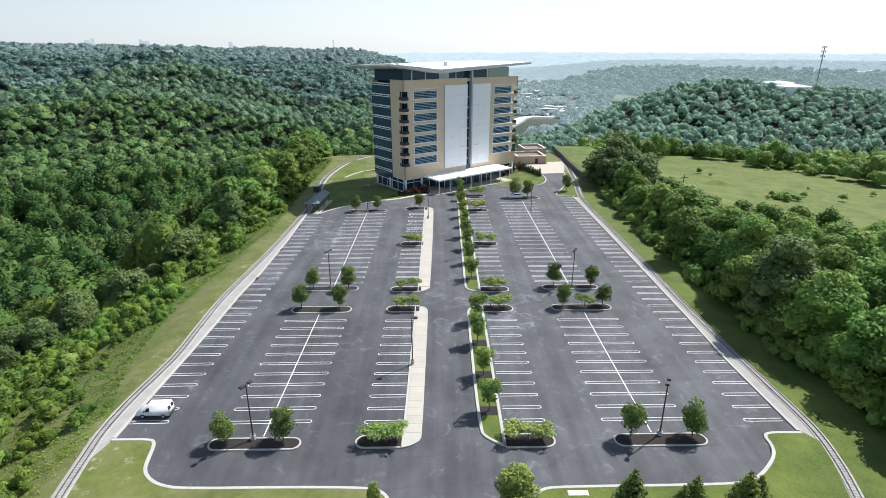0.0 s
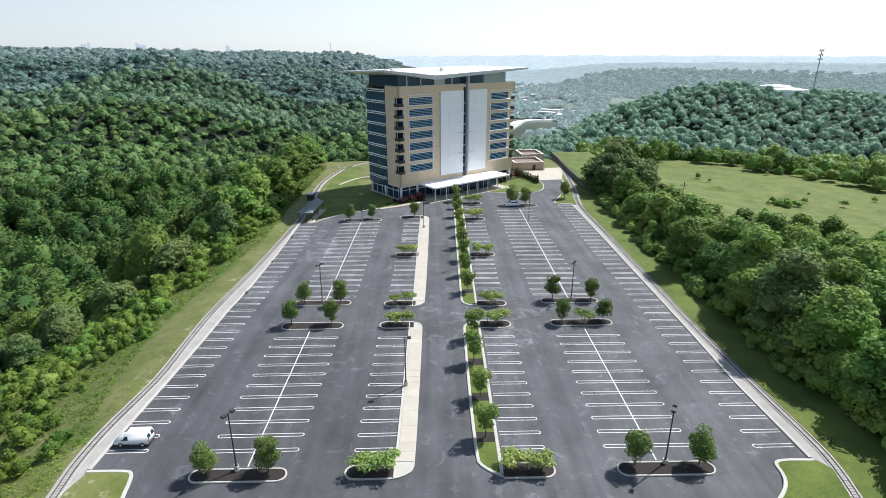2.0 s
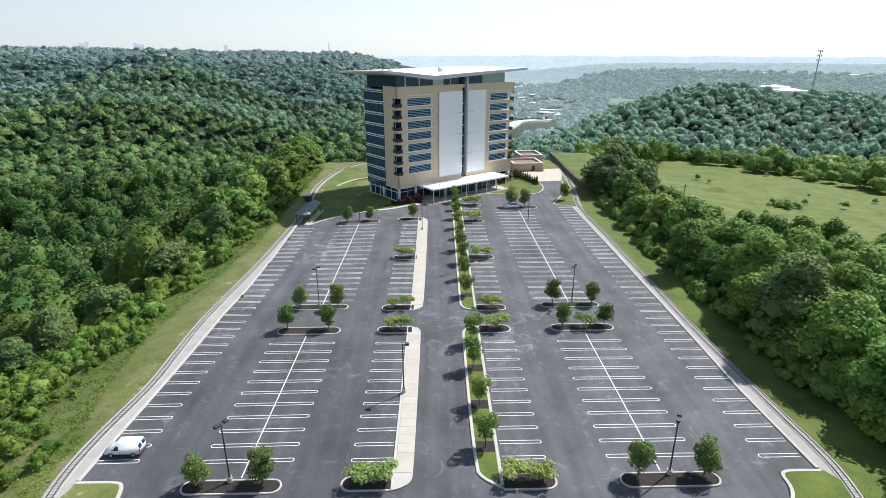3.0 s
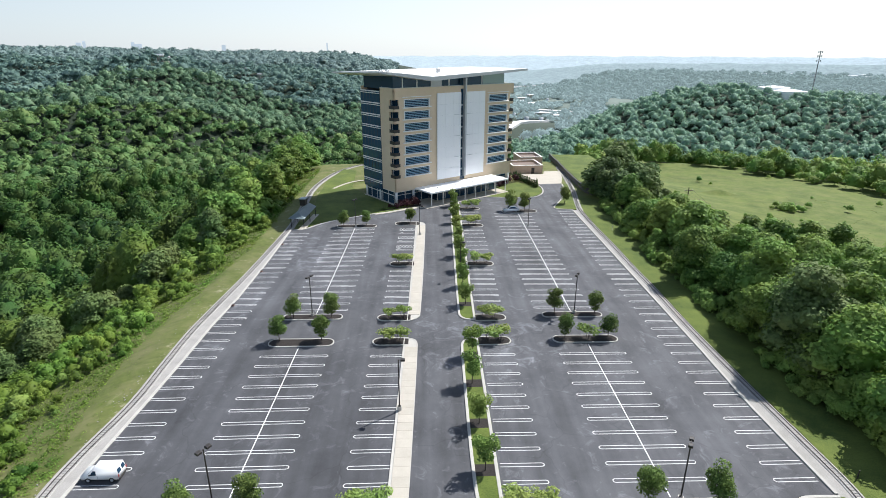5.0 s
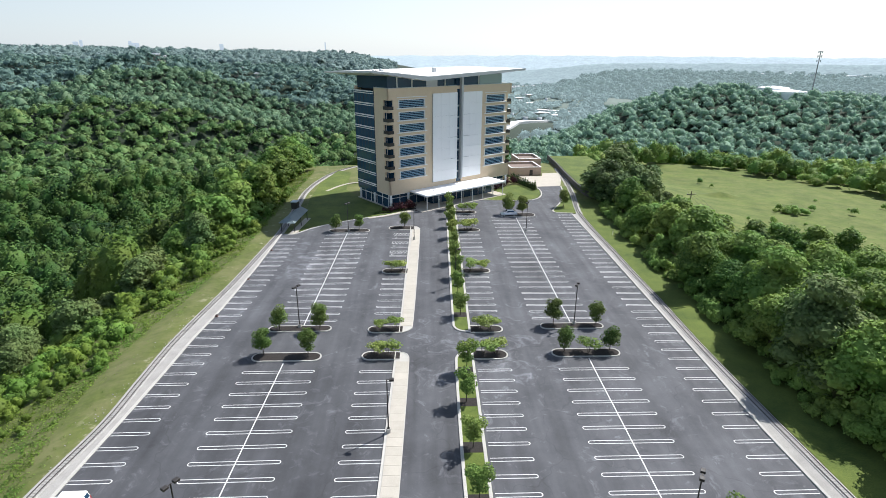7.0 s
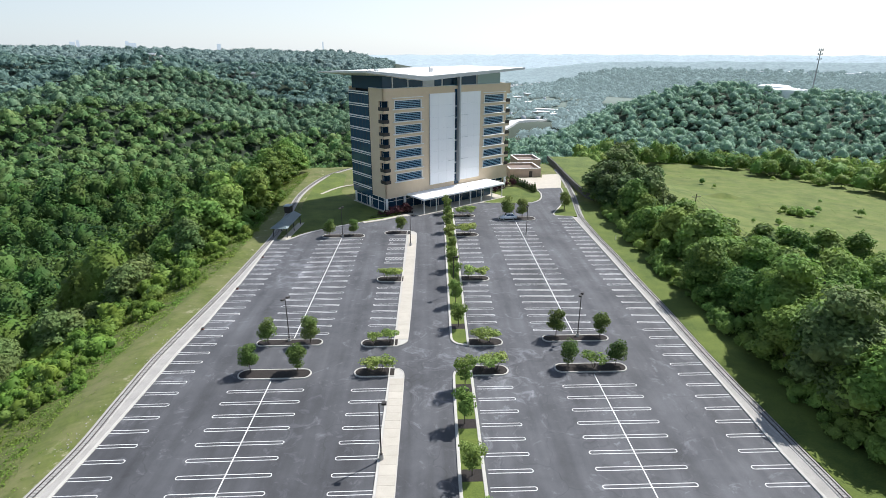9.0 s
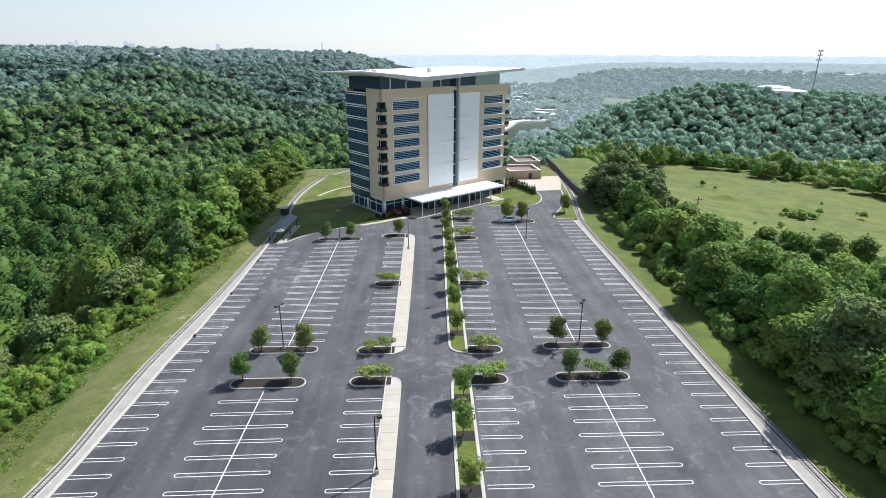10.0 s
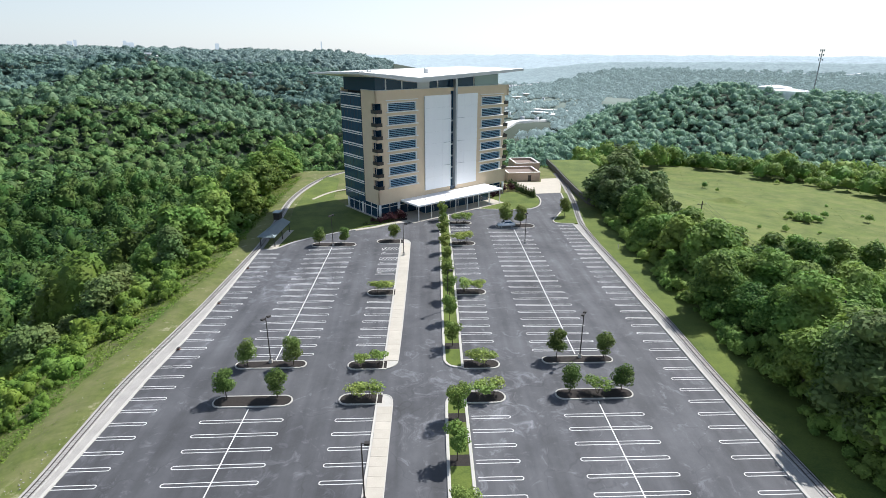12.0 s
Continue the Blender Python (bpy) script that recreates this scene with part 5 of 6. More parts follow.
part("coping", box(26.5, W + 0.06, -0.06, 0.56, Z1, Z1 + 0.12), METAL, bld)
part("coping", box(-0.06, 0.56, 0.56, 7.0, Z1, Z1 + 0.12), METAL, bld)

# curtain wall of the side wing
cw = part("curtain_wall", box(-0.1, 0.1, 7.02, D, Z0 - 0.6, 32.4), GLASS2, bld, "blue-green glass curtain wall")
for k in range(9):
    z = 32.3 - 3.28 * k
    if z > 4:
        part("spandrel", box(-0.18, 0.0, 7.05, D + 0.1, z - 0.32, z), TRIM, cw, "pale gray spandrel band")
        part("spandrel", box(-0.17, 0.0, 7.05, D + 0.1, z - 0.82, z - 0.6), TRIM, cw, "pale gray spandrel band")
for k in range(7):
    y = 7.1 + (D - 7.1) * k / 6
    part("mullion", box(-0.14, -0.05, y - 0.03, y + 0.03, Z0, 32.3), DARK, cw)
part("wing_rear", box(0.1, 3.0, D, D + 0.3, Z0, 32.4), GLASS2, bld)

# ground floor: glass set back between columns
gf = part("ground_floor_glass", box(1.0, W - 1.0, 1.2, 1.3, 0.1, Z0 - 0.1), GLASS, bld, "dark ground floor glazing")
part("ground_floor_glass", box(0.4, 0.5, 1.3, D, 0.1, Z0 - 0.1), GLASS, bld, "dark ground floor glazing")
for k in range(16):
    x = 1.0 + 3.0 * k
    part("mullion", box(x - 0.06, x + 0.06, 1.05, 1.2, 0.1, Z0 - 0.1), TRIM, gf)
for k in range(6):
    y = 1.6 + 3.1 * k
    part("mullion", box(0.28, 0.4, y - 0.06, y + 0.06, 0.1, Z0 - 0.1), TRIM, gf)
part("transom", box(0.28, 0.4, 1.3, D, 2.6, 2.8), TRIM, gf)
part("transom", box(1.0, W - 1.0, 1.05, 1.2, 2.6, 2.75), TRIM, gf)
for x, y in ((0.4, 0.4), (6.5, 0.4), (0.4, 9.0), (0.4, 16.8), (40.0, 0.4), (46.4, 0.4)):
    part("column", rod((x, y, -0.1), (x, y, Z0), 0.38, 0.38, 16), TRIM, bld, "round pale column", True)
part("plinth", box(-0.4, W + 0.2, 0.9, D + 0.2, -0.1, 0.16), CONCRETE, bld)

# penthouse and winged roof
part("penthouse_glass", box(0.5, 43.2, 0.9, 16.5, Z1 - 0.4, 36.4), GLASS, bld, "dark penthouse glazing")
for x in (3.6, 8.6, 20.4, 33.6):
    part("mullion", box(x - 0.15, x + 0.15, 0.7, 0.9, Z1, 36.2), TRIM, bld)
part("penthouse_panel", box(13.6, 17.6, 0.75, 0.9, Z1, 36.0), METAL, bld, "pale gray penthouse panel")
part("penthouse_panel", box(34.0, 43.25, 0.75, 0.9, Z1, 36.3), plain("green_glass", (0.25, 0.34, 0.33), 0.15, 0.2), bld, "pale green glass panel")
bm = bmesh.new()
front = [(-6.6, -3.2, 37.6), (11.3, -3.2, 35.1), (49.6, -3.2, 37.3)]
back = [(-5.2, 25.5, 36.75), (12.5, 25.5, 36.9), (49.6, 24.0, 37.45)]
top = [(-6.6, -3.2, 38.0), (11.3, -3.2, 36.3), (49.6, -3.2, 37.9)]
topb = [(-5.2, 25.5, 37.0), (12.5, 25.5, 37.35), (49.6, 24.0, 37.9)]
fv, bv, tv, tb = ([bm.verts.new(p) for p in q] for q in (front, back, top, topb))
for i in (0, 1):
    bm.faces.new((tv[i], tv[i + 1], tb[i + 1], tb[i]))
    bm.faces.new((fv[i + 1], fv[i], bv[i], bv[i + 1]))
    bm.faces.new((fv[i], fv[i + 1], tv[i + 1], tv[i]))
    bm.faces.new((bv[i + 1], bv[i], tb[i], tb[i + 1]))
bm.faces.new((fv[0], tv[0], tb[0], bv[0]))
bm.faces.new((fv[2], bv[2], tb[2], tv[2]))
bmesh.ops.recalc_face_normals(bm, faces=bm.faces)
roof = part("roof", bm, TRIM, bld, "wide white winged roof")
wing = bmesh.new()
wv = [wing.verts.new((p[0], p[1], p[2] + o)) for o in (0.01, 0.05) for p in ((-6.5, -3.1, 38.0), (6.0, -3.1, 36.82), (3.0, 25.4, 37.17), (-5.1, 25.4, 37.0))]
for f in ((4, 5, 6, 7), (0, 3, 2, 1), (0, 1, 5, 4), (1, 2, 6, 5), (2, 3, 7, 6), (3, 0, 4, 7)):
    wing.faces.new([wv[k] for k in f])
bmesh.ops.recalc_face_normals(wing, faces=wing.faces)
part("roof_membrane", wing, surface("gray_membrane", (0.22, 0.24, 0.25), (0.34, 0.36, 0.37), 0.3, 4, 0.8, 0.1), roof, "gray roof membrane on the wing")
for i in (0, 1):
    a, b, c, d = front[i], front[i + 1], top[i + 1], top[i]
    v = [(p[0], p[1] - o, p[2]) for o in (0.004, 0.12) for p in (a, b, c, d)]
    part_bm = bmesh.new()
    pv = [part_bm.verts.new(p) for p in v]
    for f in ((4, 5, 6, 7), (0, 3, 2, 1), (0, 1, 5, 4), (1, 2, 6, 5), (2, 3, 7, 6), (3, 0, 4, 7)):
        part_bm.faces.new([pv[k] for k in f])
    bmesh.ops.recalc_face_normals(part_bm, faces=part_bm.faces)
    part("fascia", part_bm, METAL, roof, "gray metal roof edge")
for x, y in ((22.0, 8.0), (24.0, 10.5), (-2.0, 3.0), (1.5, 5.0)):
    part("roof_unit", box(x - 0.5, x + 0.5, y - 0.4, y + 0.4, 36.8, 38.1, 0.05), METAL, roof, "small gray rooftop unit")

# entrance canopy
can = part("canopy", box(6.9, 38.2, -8.0, 1.0, 3.95, 4.45, 0.05), WHITE, bld, "long white flat entrance canopy")
for k in range(8):
    x = 7.4 + 4.3 * k
    part("column", rod((x, -7.5, -0.05), (x, -7.5, 3.95), 0.14, 0.14, 10), TRIM, can, "slim white column")
part("entry_glass", box(13.0, 37.0, -3.0, -2.9, 0.1, 3.95), GLASS, bld, "dark entrance glazing")
part("entry_glass", box(13.0, 13.1, -2.9, 1.2, 0.1, 3.95), GLASS, bld)
for k in range(9):
    x = 13.0 + 3.0 * k
    part("mullion", box(x - 0.06, x + 0.06, -3.1, -3.0, 0.1, 3.95), TRIM, bld)
for x in (12, 19, 26, 33):
    part("vent", rod((x, -4.5, 4.45), (x, -4.5, 4.7), 0.15, 0.15, 10), METAL, can)
part("apron", box(5.0, 38.5, -8.4, 1.2, -0.1, 0.13), CONCRETE, bld, "pale concrete walk under the canopy")

# ---- vehicles ----
def vehicle(name, label, m, profile, width, glass_rows, paint, wheel_r, wheels):
    """A body lofted from a side profile, with windows, bumpers, lights and wheels."""
    e = thing(name, m, label, name)
    bm = bmesh.new()
    rows = []
    for x, z, half in profile:
        rows.append((x, z, half))
    left = [bm.verts.new((x, h, z)) for x, z, h in rows]
    right = [bm.verts.new((x, -h, z)) for x, z, h in rows]
    n = len(rows)
    for i in range(n):
        j = (i + 1) % n
        bm.faces.new((left[i], left[j], right[j], right[i]))
    bm.faces.new(left[::-1])
    bm.faces.new(right)
    bmesh.ops.recalc_face_normals(bm, faces=bm.faces)
    bmesh.ops.bevel(bm, geom=list(bm.edges), offset=0.05, segments=2, affect="EDGES")
    part("body", bm, paint, e, "", True)
    for pts, nm in glass_rows:
        g = bmesh.new()
        f = g.faces.new([g.verts.new(p) for p in pts])
        ext = bmesh.ops.extrude_face_region(g, geom=[f])
        g.normal_update()
        nrm = f.normal.copy()
        bmesh.ops.translate(g, vec=nrm * 0.02, verts=[v for v in ext["geom"] if isinstance(v, bmesh.types.BMVert)])
        bmesh.ops.recalc_face_normals(g, faces=g.faces)
        part(nm, g, GLASS, e, "dark vehicle glass")
    for x in wheels:
        for s in (-1, 1):
            y = s * (width - 0.12)
            w = part("wheel", rod((x, y - 0.11, wheel_r), (x, y + 0.11, wheel_r), wheel_r, wheel_r, 18), plain("rubber", (0.015, 0.015, 0.016), 0.8), e)
            part("rim", rod((x, y + s * 0.10, wheel_r), (x, y + s * 0.13, wheel_r), wheel_r * 0.6, wheel_r * 0.55, 14), METAL, w, "gray steel rim")
    return e


VAN_PAINT = plain("van_white", (0.80, 0.80, 0.80), 0.3)
h = 0.92
van_profile = [(0.0, 0.42, h), (0.02, 0.95, h), (0.95, 1.12, h), (1.75, 1.95, 0.84), (4.75, 2.0, 0.84), (4.95, 1.2, h), (4.98, 0.42, h)]
van_glass = []
for s in (-1, 1):
    y0, y1 = s * 0.955, s * 0.875
    van_glass.append(([(1.35, y0, 1.15), (2.15, y0, 1.15), (2.15, y1, 1.75), (1.8, y1, 1.75)][::s], "side_window"))
van_glass.append(([(0.99, -0.82, 1.18), (0.99, 0.82, 1.18), (1.66, 0.74, 1.86), (1.66, -0.74, 1.86)][::-1], "windscreen"))
for s in (-1, 1):
    van_glass.append(([(4.965, s * 0.12, 1.25), (4.965, s * 0.78, 1.25), (4.80, s * 0.72, 1.8), (4.80, s * 0.12, 1.8)][::s], "rear_window"))
van = vehicle("van", "white cargo van parked nose-in at the lot edge", pose(-31.75, -24.3, 0.0, 0, 0, 0), van_profile, 0.95, van_glass, VAN_PAINT, 0.36, (0.95, 4.0))
van.scale = (0.81, 0.88, 0.84)
part("bumper", box(4.95, 5.08, -0.9, 0.9, 0.42, 0.62, 0.03), DARK, van, "dark rear bumper")
part("bumper", box(-0.1, 0.03, -0.9, 0.9, 0.42, 0.62, 0.03), DARK, van, "dark front bumper")
for s in (-1, 1):
    part("tail_light", box(4.96, 5.0, s * 0.85 - 0.06, s * 0.85 + 0.06, 0.8, 1.2), plain("red_lens", (0.4, 0.02, 0.02), 0.3), van, "red tail light")
    part("mirror", box(1.3, 1.42, s * 1.02 - 0.08, s * 1.02 + 0.08, 1.15, 1.35, 0.02), DARK, van)
    part("door_seam", box(2.25, 2.27, s * 0.952 - 0.004, s * 0.952 + 0.004, 0.55, 1.15), DARK, van)

CAR_PAINT = plain("car_silver", (0.72, 0.74, 0.77), 0.25, 0.2)
car_profile = [(0.0, 0.35, 0.85), (0.02, 0.72, 0.85), (0.95, 0.92, 0.86), (1.75, 1.42, 0.66), (3.3, 1.45, 0.66), (4.2, 1.0, 0.84), (4.4, 0.85, 0.84), (4.42, 0.35, 0.85)]
car_glass = [([(1.02, -0.72, 0.98), (1.02, 0.72, 0.98), (1.7, 0.6, 1.40), (1.7, -0.6, 1.40)][::-1], "windscreen"), ([(4.12, -0.7, 1.05), (4.12, 0.7, 1.05), (3.4, 0.6, 1.42), (3.4, -0.6, 1.42)], "rear_window")]
for s in (-1, 1):
    car_glass.append(([(1.35, s * 0.83, 1.0), (3.75, s * 0.82, 1.02), (3.25, s * 0.685, 1.38), (1.85, s * 0.685, 1.38)][::s], "side_window"))
car = vehicle("car", "silver hatchback car parked at the end island", pose(26.6, 77.2, 0.0, 0, 0, 4), car_profile, 0.86, car_glass, CAR_PAINT, 0.32, (0.85, 3.5))
car.scale = (1.02, 1.08, 1.22)

# ---- station shelter on the track ----
st = thing("shelter", pose(-28.0, 69.0, 0, 0, 0, -5), "open pavilion with a gray-green hipped metal roof beside the track", "shelter")
bm = bmesh.new()
e0 = [bm.verts.new(p) for p in ((-2.1, -6.2, 2.6), (2.1, -6.2, 2.6), (1.9, 6.2, 2.6), (-1.7, 6.2, 2.6))]
r0 = [bm.verts.new(p) for p in ((0, -3.6, 3.6), (0.1, 6.0, 3.6))]
bm.faces.new((e0[0], e0[1], r0[0]))
bm.faces.new((e0[1], e0[2], r0[1], r0[0]))
bm.faces.new((e0[2], e0[3], r0[1]))
bm.faces.new((e0[3], e0[0], r0[0], r0[1]))
ext = bmesh.ops.solidify(bm, geom=list(bm.faces), thickness=0.12)
ROOF = surface("roof_metal", (0.27, 0.335, 0.35), (0.36, 0.42, 0.435), 1.0, 8, 0.5, 0.1, metallic=0.3)
part("roof", bm, ROOF, st, "gray-green metal roof")
for x in (-1.6, 1.7):
    for y in (-5.4, 0.0, 5.4):
        part("post", box(x - 0.08, x + 0.08, y - 0.08, y + 0.08, -0.1, 2.62), DARK, st, "dark steel post")
part("platform", box(0.7, 2.3, -6.8, 6.8, -0.1, 0.16), CONCRETE, st, "pale platform slab")

# ---- water tanks, mast and far valley ----
hx, hy = 398.0, 496.0
for dx, dy, r, hh in ((-28, 19.4, 15, 0), (-27.3, -5.4, 16, 0)):
    z = 8.6 if dy > 0 else 6.6
    tk = thing("water_tank", pose(hx + dx, hy + dy, z), "large low white cylindrical water tank among the trees", "water tank", "water tanks")
    part("tank_wall", rod((0, 0, -26), (0, 0, hh), r, r, 40), WHITE, tk)
    part("tank_roof", rod((0, 0, hh), (0, 0, hh + 1.6), r * 1.01, r * 0.2, 40), WHITE, tk)
mast = thing("radio_mast", pose(hx, hy, -4.3), "tall slim radio mast with three antenna rings", "mast")
part("pole", rod((0, 0, -12), (0, 0, 48.5), 0.75, 0.4, 10), surface("mast_steel", (0.2, 0.21, 0.22), (0.3, 0.31, 0.32), 0.2, 2, 0.6, 0.0, metallic=0.4), mast, "dark gray tapered pole")
for z in (39.5, 43.8, 48):
    bm = bmesh.new()
    for k in range(6):
        a = k * 1.047
        add_box(bm, 1.8 * math.cos(a) - 0.3, 1.8 * math.cos(a) + 0.3, 1.8 * math.sin(a) - 0.3, 1.8 * math.sin(a) + 0.3, z - 1.0, z + 1.0)
        add_rod(bm, (0, 0, z), (1.8 * math.cos(a), 1.8 * math.sin(a), z), 0.1, 0.1, 4)
    part("antenna_ring", bm, METAL, mast)


def polar(r, az):
    """A place at a distance and bearing from the middle of the lot's near end."""
    return 5 + r * math.sin(radians(az)), -60 + r * math.cos(radians(az))


def ridge(r, az0, az1, heights, depth, colour, glow, seed):
    """A far ridge with an uneven wooded crest; haze and a glow are put into its colour."""
    rnd = np.random.RandomState(seed)
    n, rough = (260, 3.4) if r < 2000 else (300, 0.0)
    az = np.linspace(az0, az1, n)
    crest = np.interp(az, [h[0] for h in heights], [h[1] for h in heights])
    for k in range(8):
        crest = crest + np.sin(az * (1.1 * 1.9 ** k) + rnd.uniform(0, 6)) * 1.1 * 0.62 ** k * r / 2500
    smooth = crest
    crest = crest + rnd.uniform(-1, 1, n) * 0.9 * r / 3000
    v = []
    rows = 12
    for i in range(n):
        for j in range(rows):
            f = j / (rows - 2)
            rise = min(1.0, f) ** 0.8
            z = -100 + (smooth[i] + 100) * rise + rnd.uniform(-1, 1) * rough * min(1.0, 2 - f * 1.6) if j < rows - 1 else -110
            if j == rows - 2:
                z = crest[i]
            x, y = polar(r - depth * (1 - f) if j < rows - 1 else r + depth, az[i])
            v.append((x, y, z))
    q = [(i * rows + j, (i + 1) * rows + j, (i + 1) * rows + j + 1, i * rows + j + 1) for i in range(n - 1) for j in range(rows - 1)]
    # distance haze put into the base colour, with the same colour glowing
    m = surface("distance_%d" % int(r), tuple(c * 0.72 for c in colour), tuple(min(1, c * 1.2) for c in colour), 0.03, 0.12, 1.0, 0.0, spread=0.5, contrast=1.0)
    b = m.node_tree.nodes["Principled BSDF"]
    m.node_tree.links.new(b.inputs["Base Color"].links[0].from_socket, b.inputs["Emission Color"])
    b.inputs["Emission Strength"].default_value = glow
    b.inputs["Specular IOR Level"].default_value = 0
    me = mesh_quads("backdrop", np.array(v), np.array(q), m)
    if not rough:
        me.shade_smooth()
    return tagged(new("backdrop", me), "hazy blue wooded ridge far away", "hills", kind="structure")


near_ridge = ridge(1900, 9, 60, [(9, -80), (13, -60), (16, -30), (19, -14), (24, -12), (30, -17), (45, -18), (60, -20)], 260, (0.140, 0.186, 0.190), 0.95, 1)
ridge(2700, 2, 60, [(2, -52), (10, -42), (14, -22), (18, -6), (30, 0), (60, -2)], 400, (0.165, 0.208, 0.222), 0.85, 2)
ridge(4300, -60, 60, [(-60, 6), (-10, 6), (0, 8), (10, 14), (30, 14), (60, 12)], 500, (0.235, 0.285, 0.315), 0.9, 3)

# trees on the nearest far ridge, painted in its glowing haze colour
tr = np.random.RandomState(66)
az, f = tr.uniform(10, 42, 2200), tr.uniform(0.1, 1.0, 2200)
crest = np.interp(az, [9, 13, 16, 19, 24, 30, 45], [-80, -60, -30, -14, -12, -17, -18])
rr = 1900 - 260 * (1 - f)
vs, qs, base = [], [], 0
for i in range(len(az)):
    v, q = last_kinds[i % 6]
    x, y = polar(rr[i], az[i])
    s = tr.uniform(0.7, 1.4)
    vs.append(v * s + np.array([x, y, -100 + (crest[i] + 100) * f[i] ** 0.8 - 3]))
    qs.append(q + base)
    base += len(v)
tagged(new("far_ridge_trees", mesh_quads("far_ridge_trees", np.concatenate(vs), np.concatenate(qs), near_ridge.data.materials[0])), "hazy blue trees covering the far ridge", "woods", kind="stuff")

# ---- far valley: roads and low buildings ----
PALE_ROAD = surface("pale_road", (0.55, 0.55, 0.54), (0.68, 0.68, 0.67), 0.02, 0.3, 0.9, 0.0)


def far_road(places, width, label):
    pts = curve_points([polar(r, a) for r, a in places], 5)
    v, q = [], []
    for p, n in zip(pts, offsets(pts, False)):
        for s in (-1, 1):
            x, y = p[0] + n.x * s * width / 2, p[1] + n.y * s * width / 2
            v.append((x, y, float(terrain(p[0], p[1])) + 3))
        for s in (1, -1):
            x, y = p[0] + n.x * s * width / 2, p[1] + n.y * s * width / 2
            v.append((x, y, float(terrain(p[0], p[1])) - 4))
    for i in range(len(pts) - 1):
        for j in range(4):
            q.append((i * 4 + j, i * 4 + (j + 1) % 4, (i + 1) * 4 + (j + 1) % 4, (i + 1) * 4 + j))
    tagged(mesh_object("road", v, q, PALE_ROAD), label, "road", kind="structure")


far_road([(1010, 4), (980, 8), (1010, 9.5), (1060, 11.5), (1130, 13.0)], 18, "pale highway viaduct in the valley")
far_road([(900, 6), (940, 8), (1000, 9.3)], 14, "pale highway ramp in the valley")
far_road([(1330, 5), (1280, 9), (1260, 12), (1300, 15)], 22, "pale valley road")
far_road([(1800, 16.5), (1840, 18.0), (1790, 17.6), (1700, 18.4)], 14, "pale road climbing a far hill")
vr = random.Random(77)
for k in range(34):
    r, a = (vr.uniform(1150, 1750), vr.uniform(3, 14)) if k < 18 else (vr.uniform(1885, 1920), vr.uniform(25, 41))
    x, y = polar(r, a)
    w, d, h = vr.uniform(14, 46), vr.uniform(10, 24), vr.uniform(5, 9)
    z = float(terrain(x, y)) if k < 18 else -22.5
    b = thing("warehouse", pose(x, y, z, 0, 0, vr.uniform(0, 180)), "low pale flat-roofed building far in the valley", "building", "valley buildings")
    part("wall", box(-w / 2, w / 2, -d / 2, d / 2, -16, h), CONCRETE if k < 18 else WHITE, b)
    part("roof", box(-w / 2 - 0.4, w / 2 + 0.4, -d / 2 - 0.4, d / 2 + 0.4, h, h + 0.8), WHITE, b, "white flat roof")
# haze put into the far blocks' colour, with a glow added
CITY = plain("distant_city", (0.42, 0.48, 0.54), 1.0, 0.0, 0.7)
for a, w, h in ((-30.4, 26, 34), (-30.0, 16, 42), (-26.4, 18, 40), (-26.0, 40, 30), (-37.5, 40, 30), (-36.9, 26, 36), (-19.0, 24, 28), (-9.6, 8, 44)):
    x, y = polar(3900, a)
    b = thing("tower_block", pose(x, y, 54, 0, 0, -a), "hazy tower block on the skyline", "building", "skyline blocks")
    part("wall", box(-w / 2, w / 2, -10, 10, -90, h - 8), CITY, b)
    part("roof", box(-w / 2 + 1, w / 2 - 1, -9, 9, h - 8, h - 6), CITY, b)

# hazy town on the valley floor: hundreds of small roofs, and tree clumps between
town_v, town_q, base = [], [], 0
tr = np.random.RandomState(91)
for k in range(420):
    near_part = k < 70
    r, a = (tr.uniform(1080, 1750), tr.uniform(3, 13)) if near_part else (tr.uniform(2000, 2560), tr.uniform(2, 15))
    x, y = polar(r, a)
    w, d, h = tr.uniform(4, 11), tr.uniform(3, 7), tr.uniform(3, 6)
    t = tr.uniform(0, 3.14)
    z = float(terrain(x, y))
    c, s = math.cos(t), math.sin(t)
    for px, py, pz in ((-w, -d, -6), (w, -d, -6), (w, d, -6), (-w, d, -6), (-w, -d, h), (w, -d, h), (w, d, h), (-w, d, h)):
        town_v.append((x + (px * c - py * s) / 2, y + (px * s + py * c) / 2, z + pz + 2))
    for f in ((4, 5, 6, 7), (0, 1, 5, 4), (1, 2, 6, 5), (2, 3, 7, 6), (3, 0, 4, 7)):
        town_q.append([base + i for i in f])
    base += 8
tagged(new("distant_town", mesh_quads("distant_town", np.array(town_v), np.array(town_q), surface("town_walls", (0.42, 0.44, 0.46), (0.72, 0.73, 0.74), 0.02, 0.1, 0.9, 0.0))), "hazy pale houses scattered over the valley floor", "town", kind="stuff")
tx, ty = [], []
for k in range(1500):
    r, a = tr.uniform(1650, 2650), tr.uniform(0, 18)
    x, y = polar(r, a)
    if math.sin(x * 0.013) + math.sin(y * 0.017 + x * 0.006) > -0.3:
        tx.append(x)
        ty.append(y)
# valley trees also get the ridge's haze colour and glow
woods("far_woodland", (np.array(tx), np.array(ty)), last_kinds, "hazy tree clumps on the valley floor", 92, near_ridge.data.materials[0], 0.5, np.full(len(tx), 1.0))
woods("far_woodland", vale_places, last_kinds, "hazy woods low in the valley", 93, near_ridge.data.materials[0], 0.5)

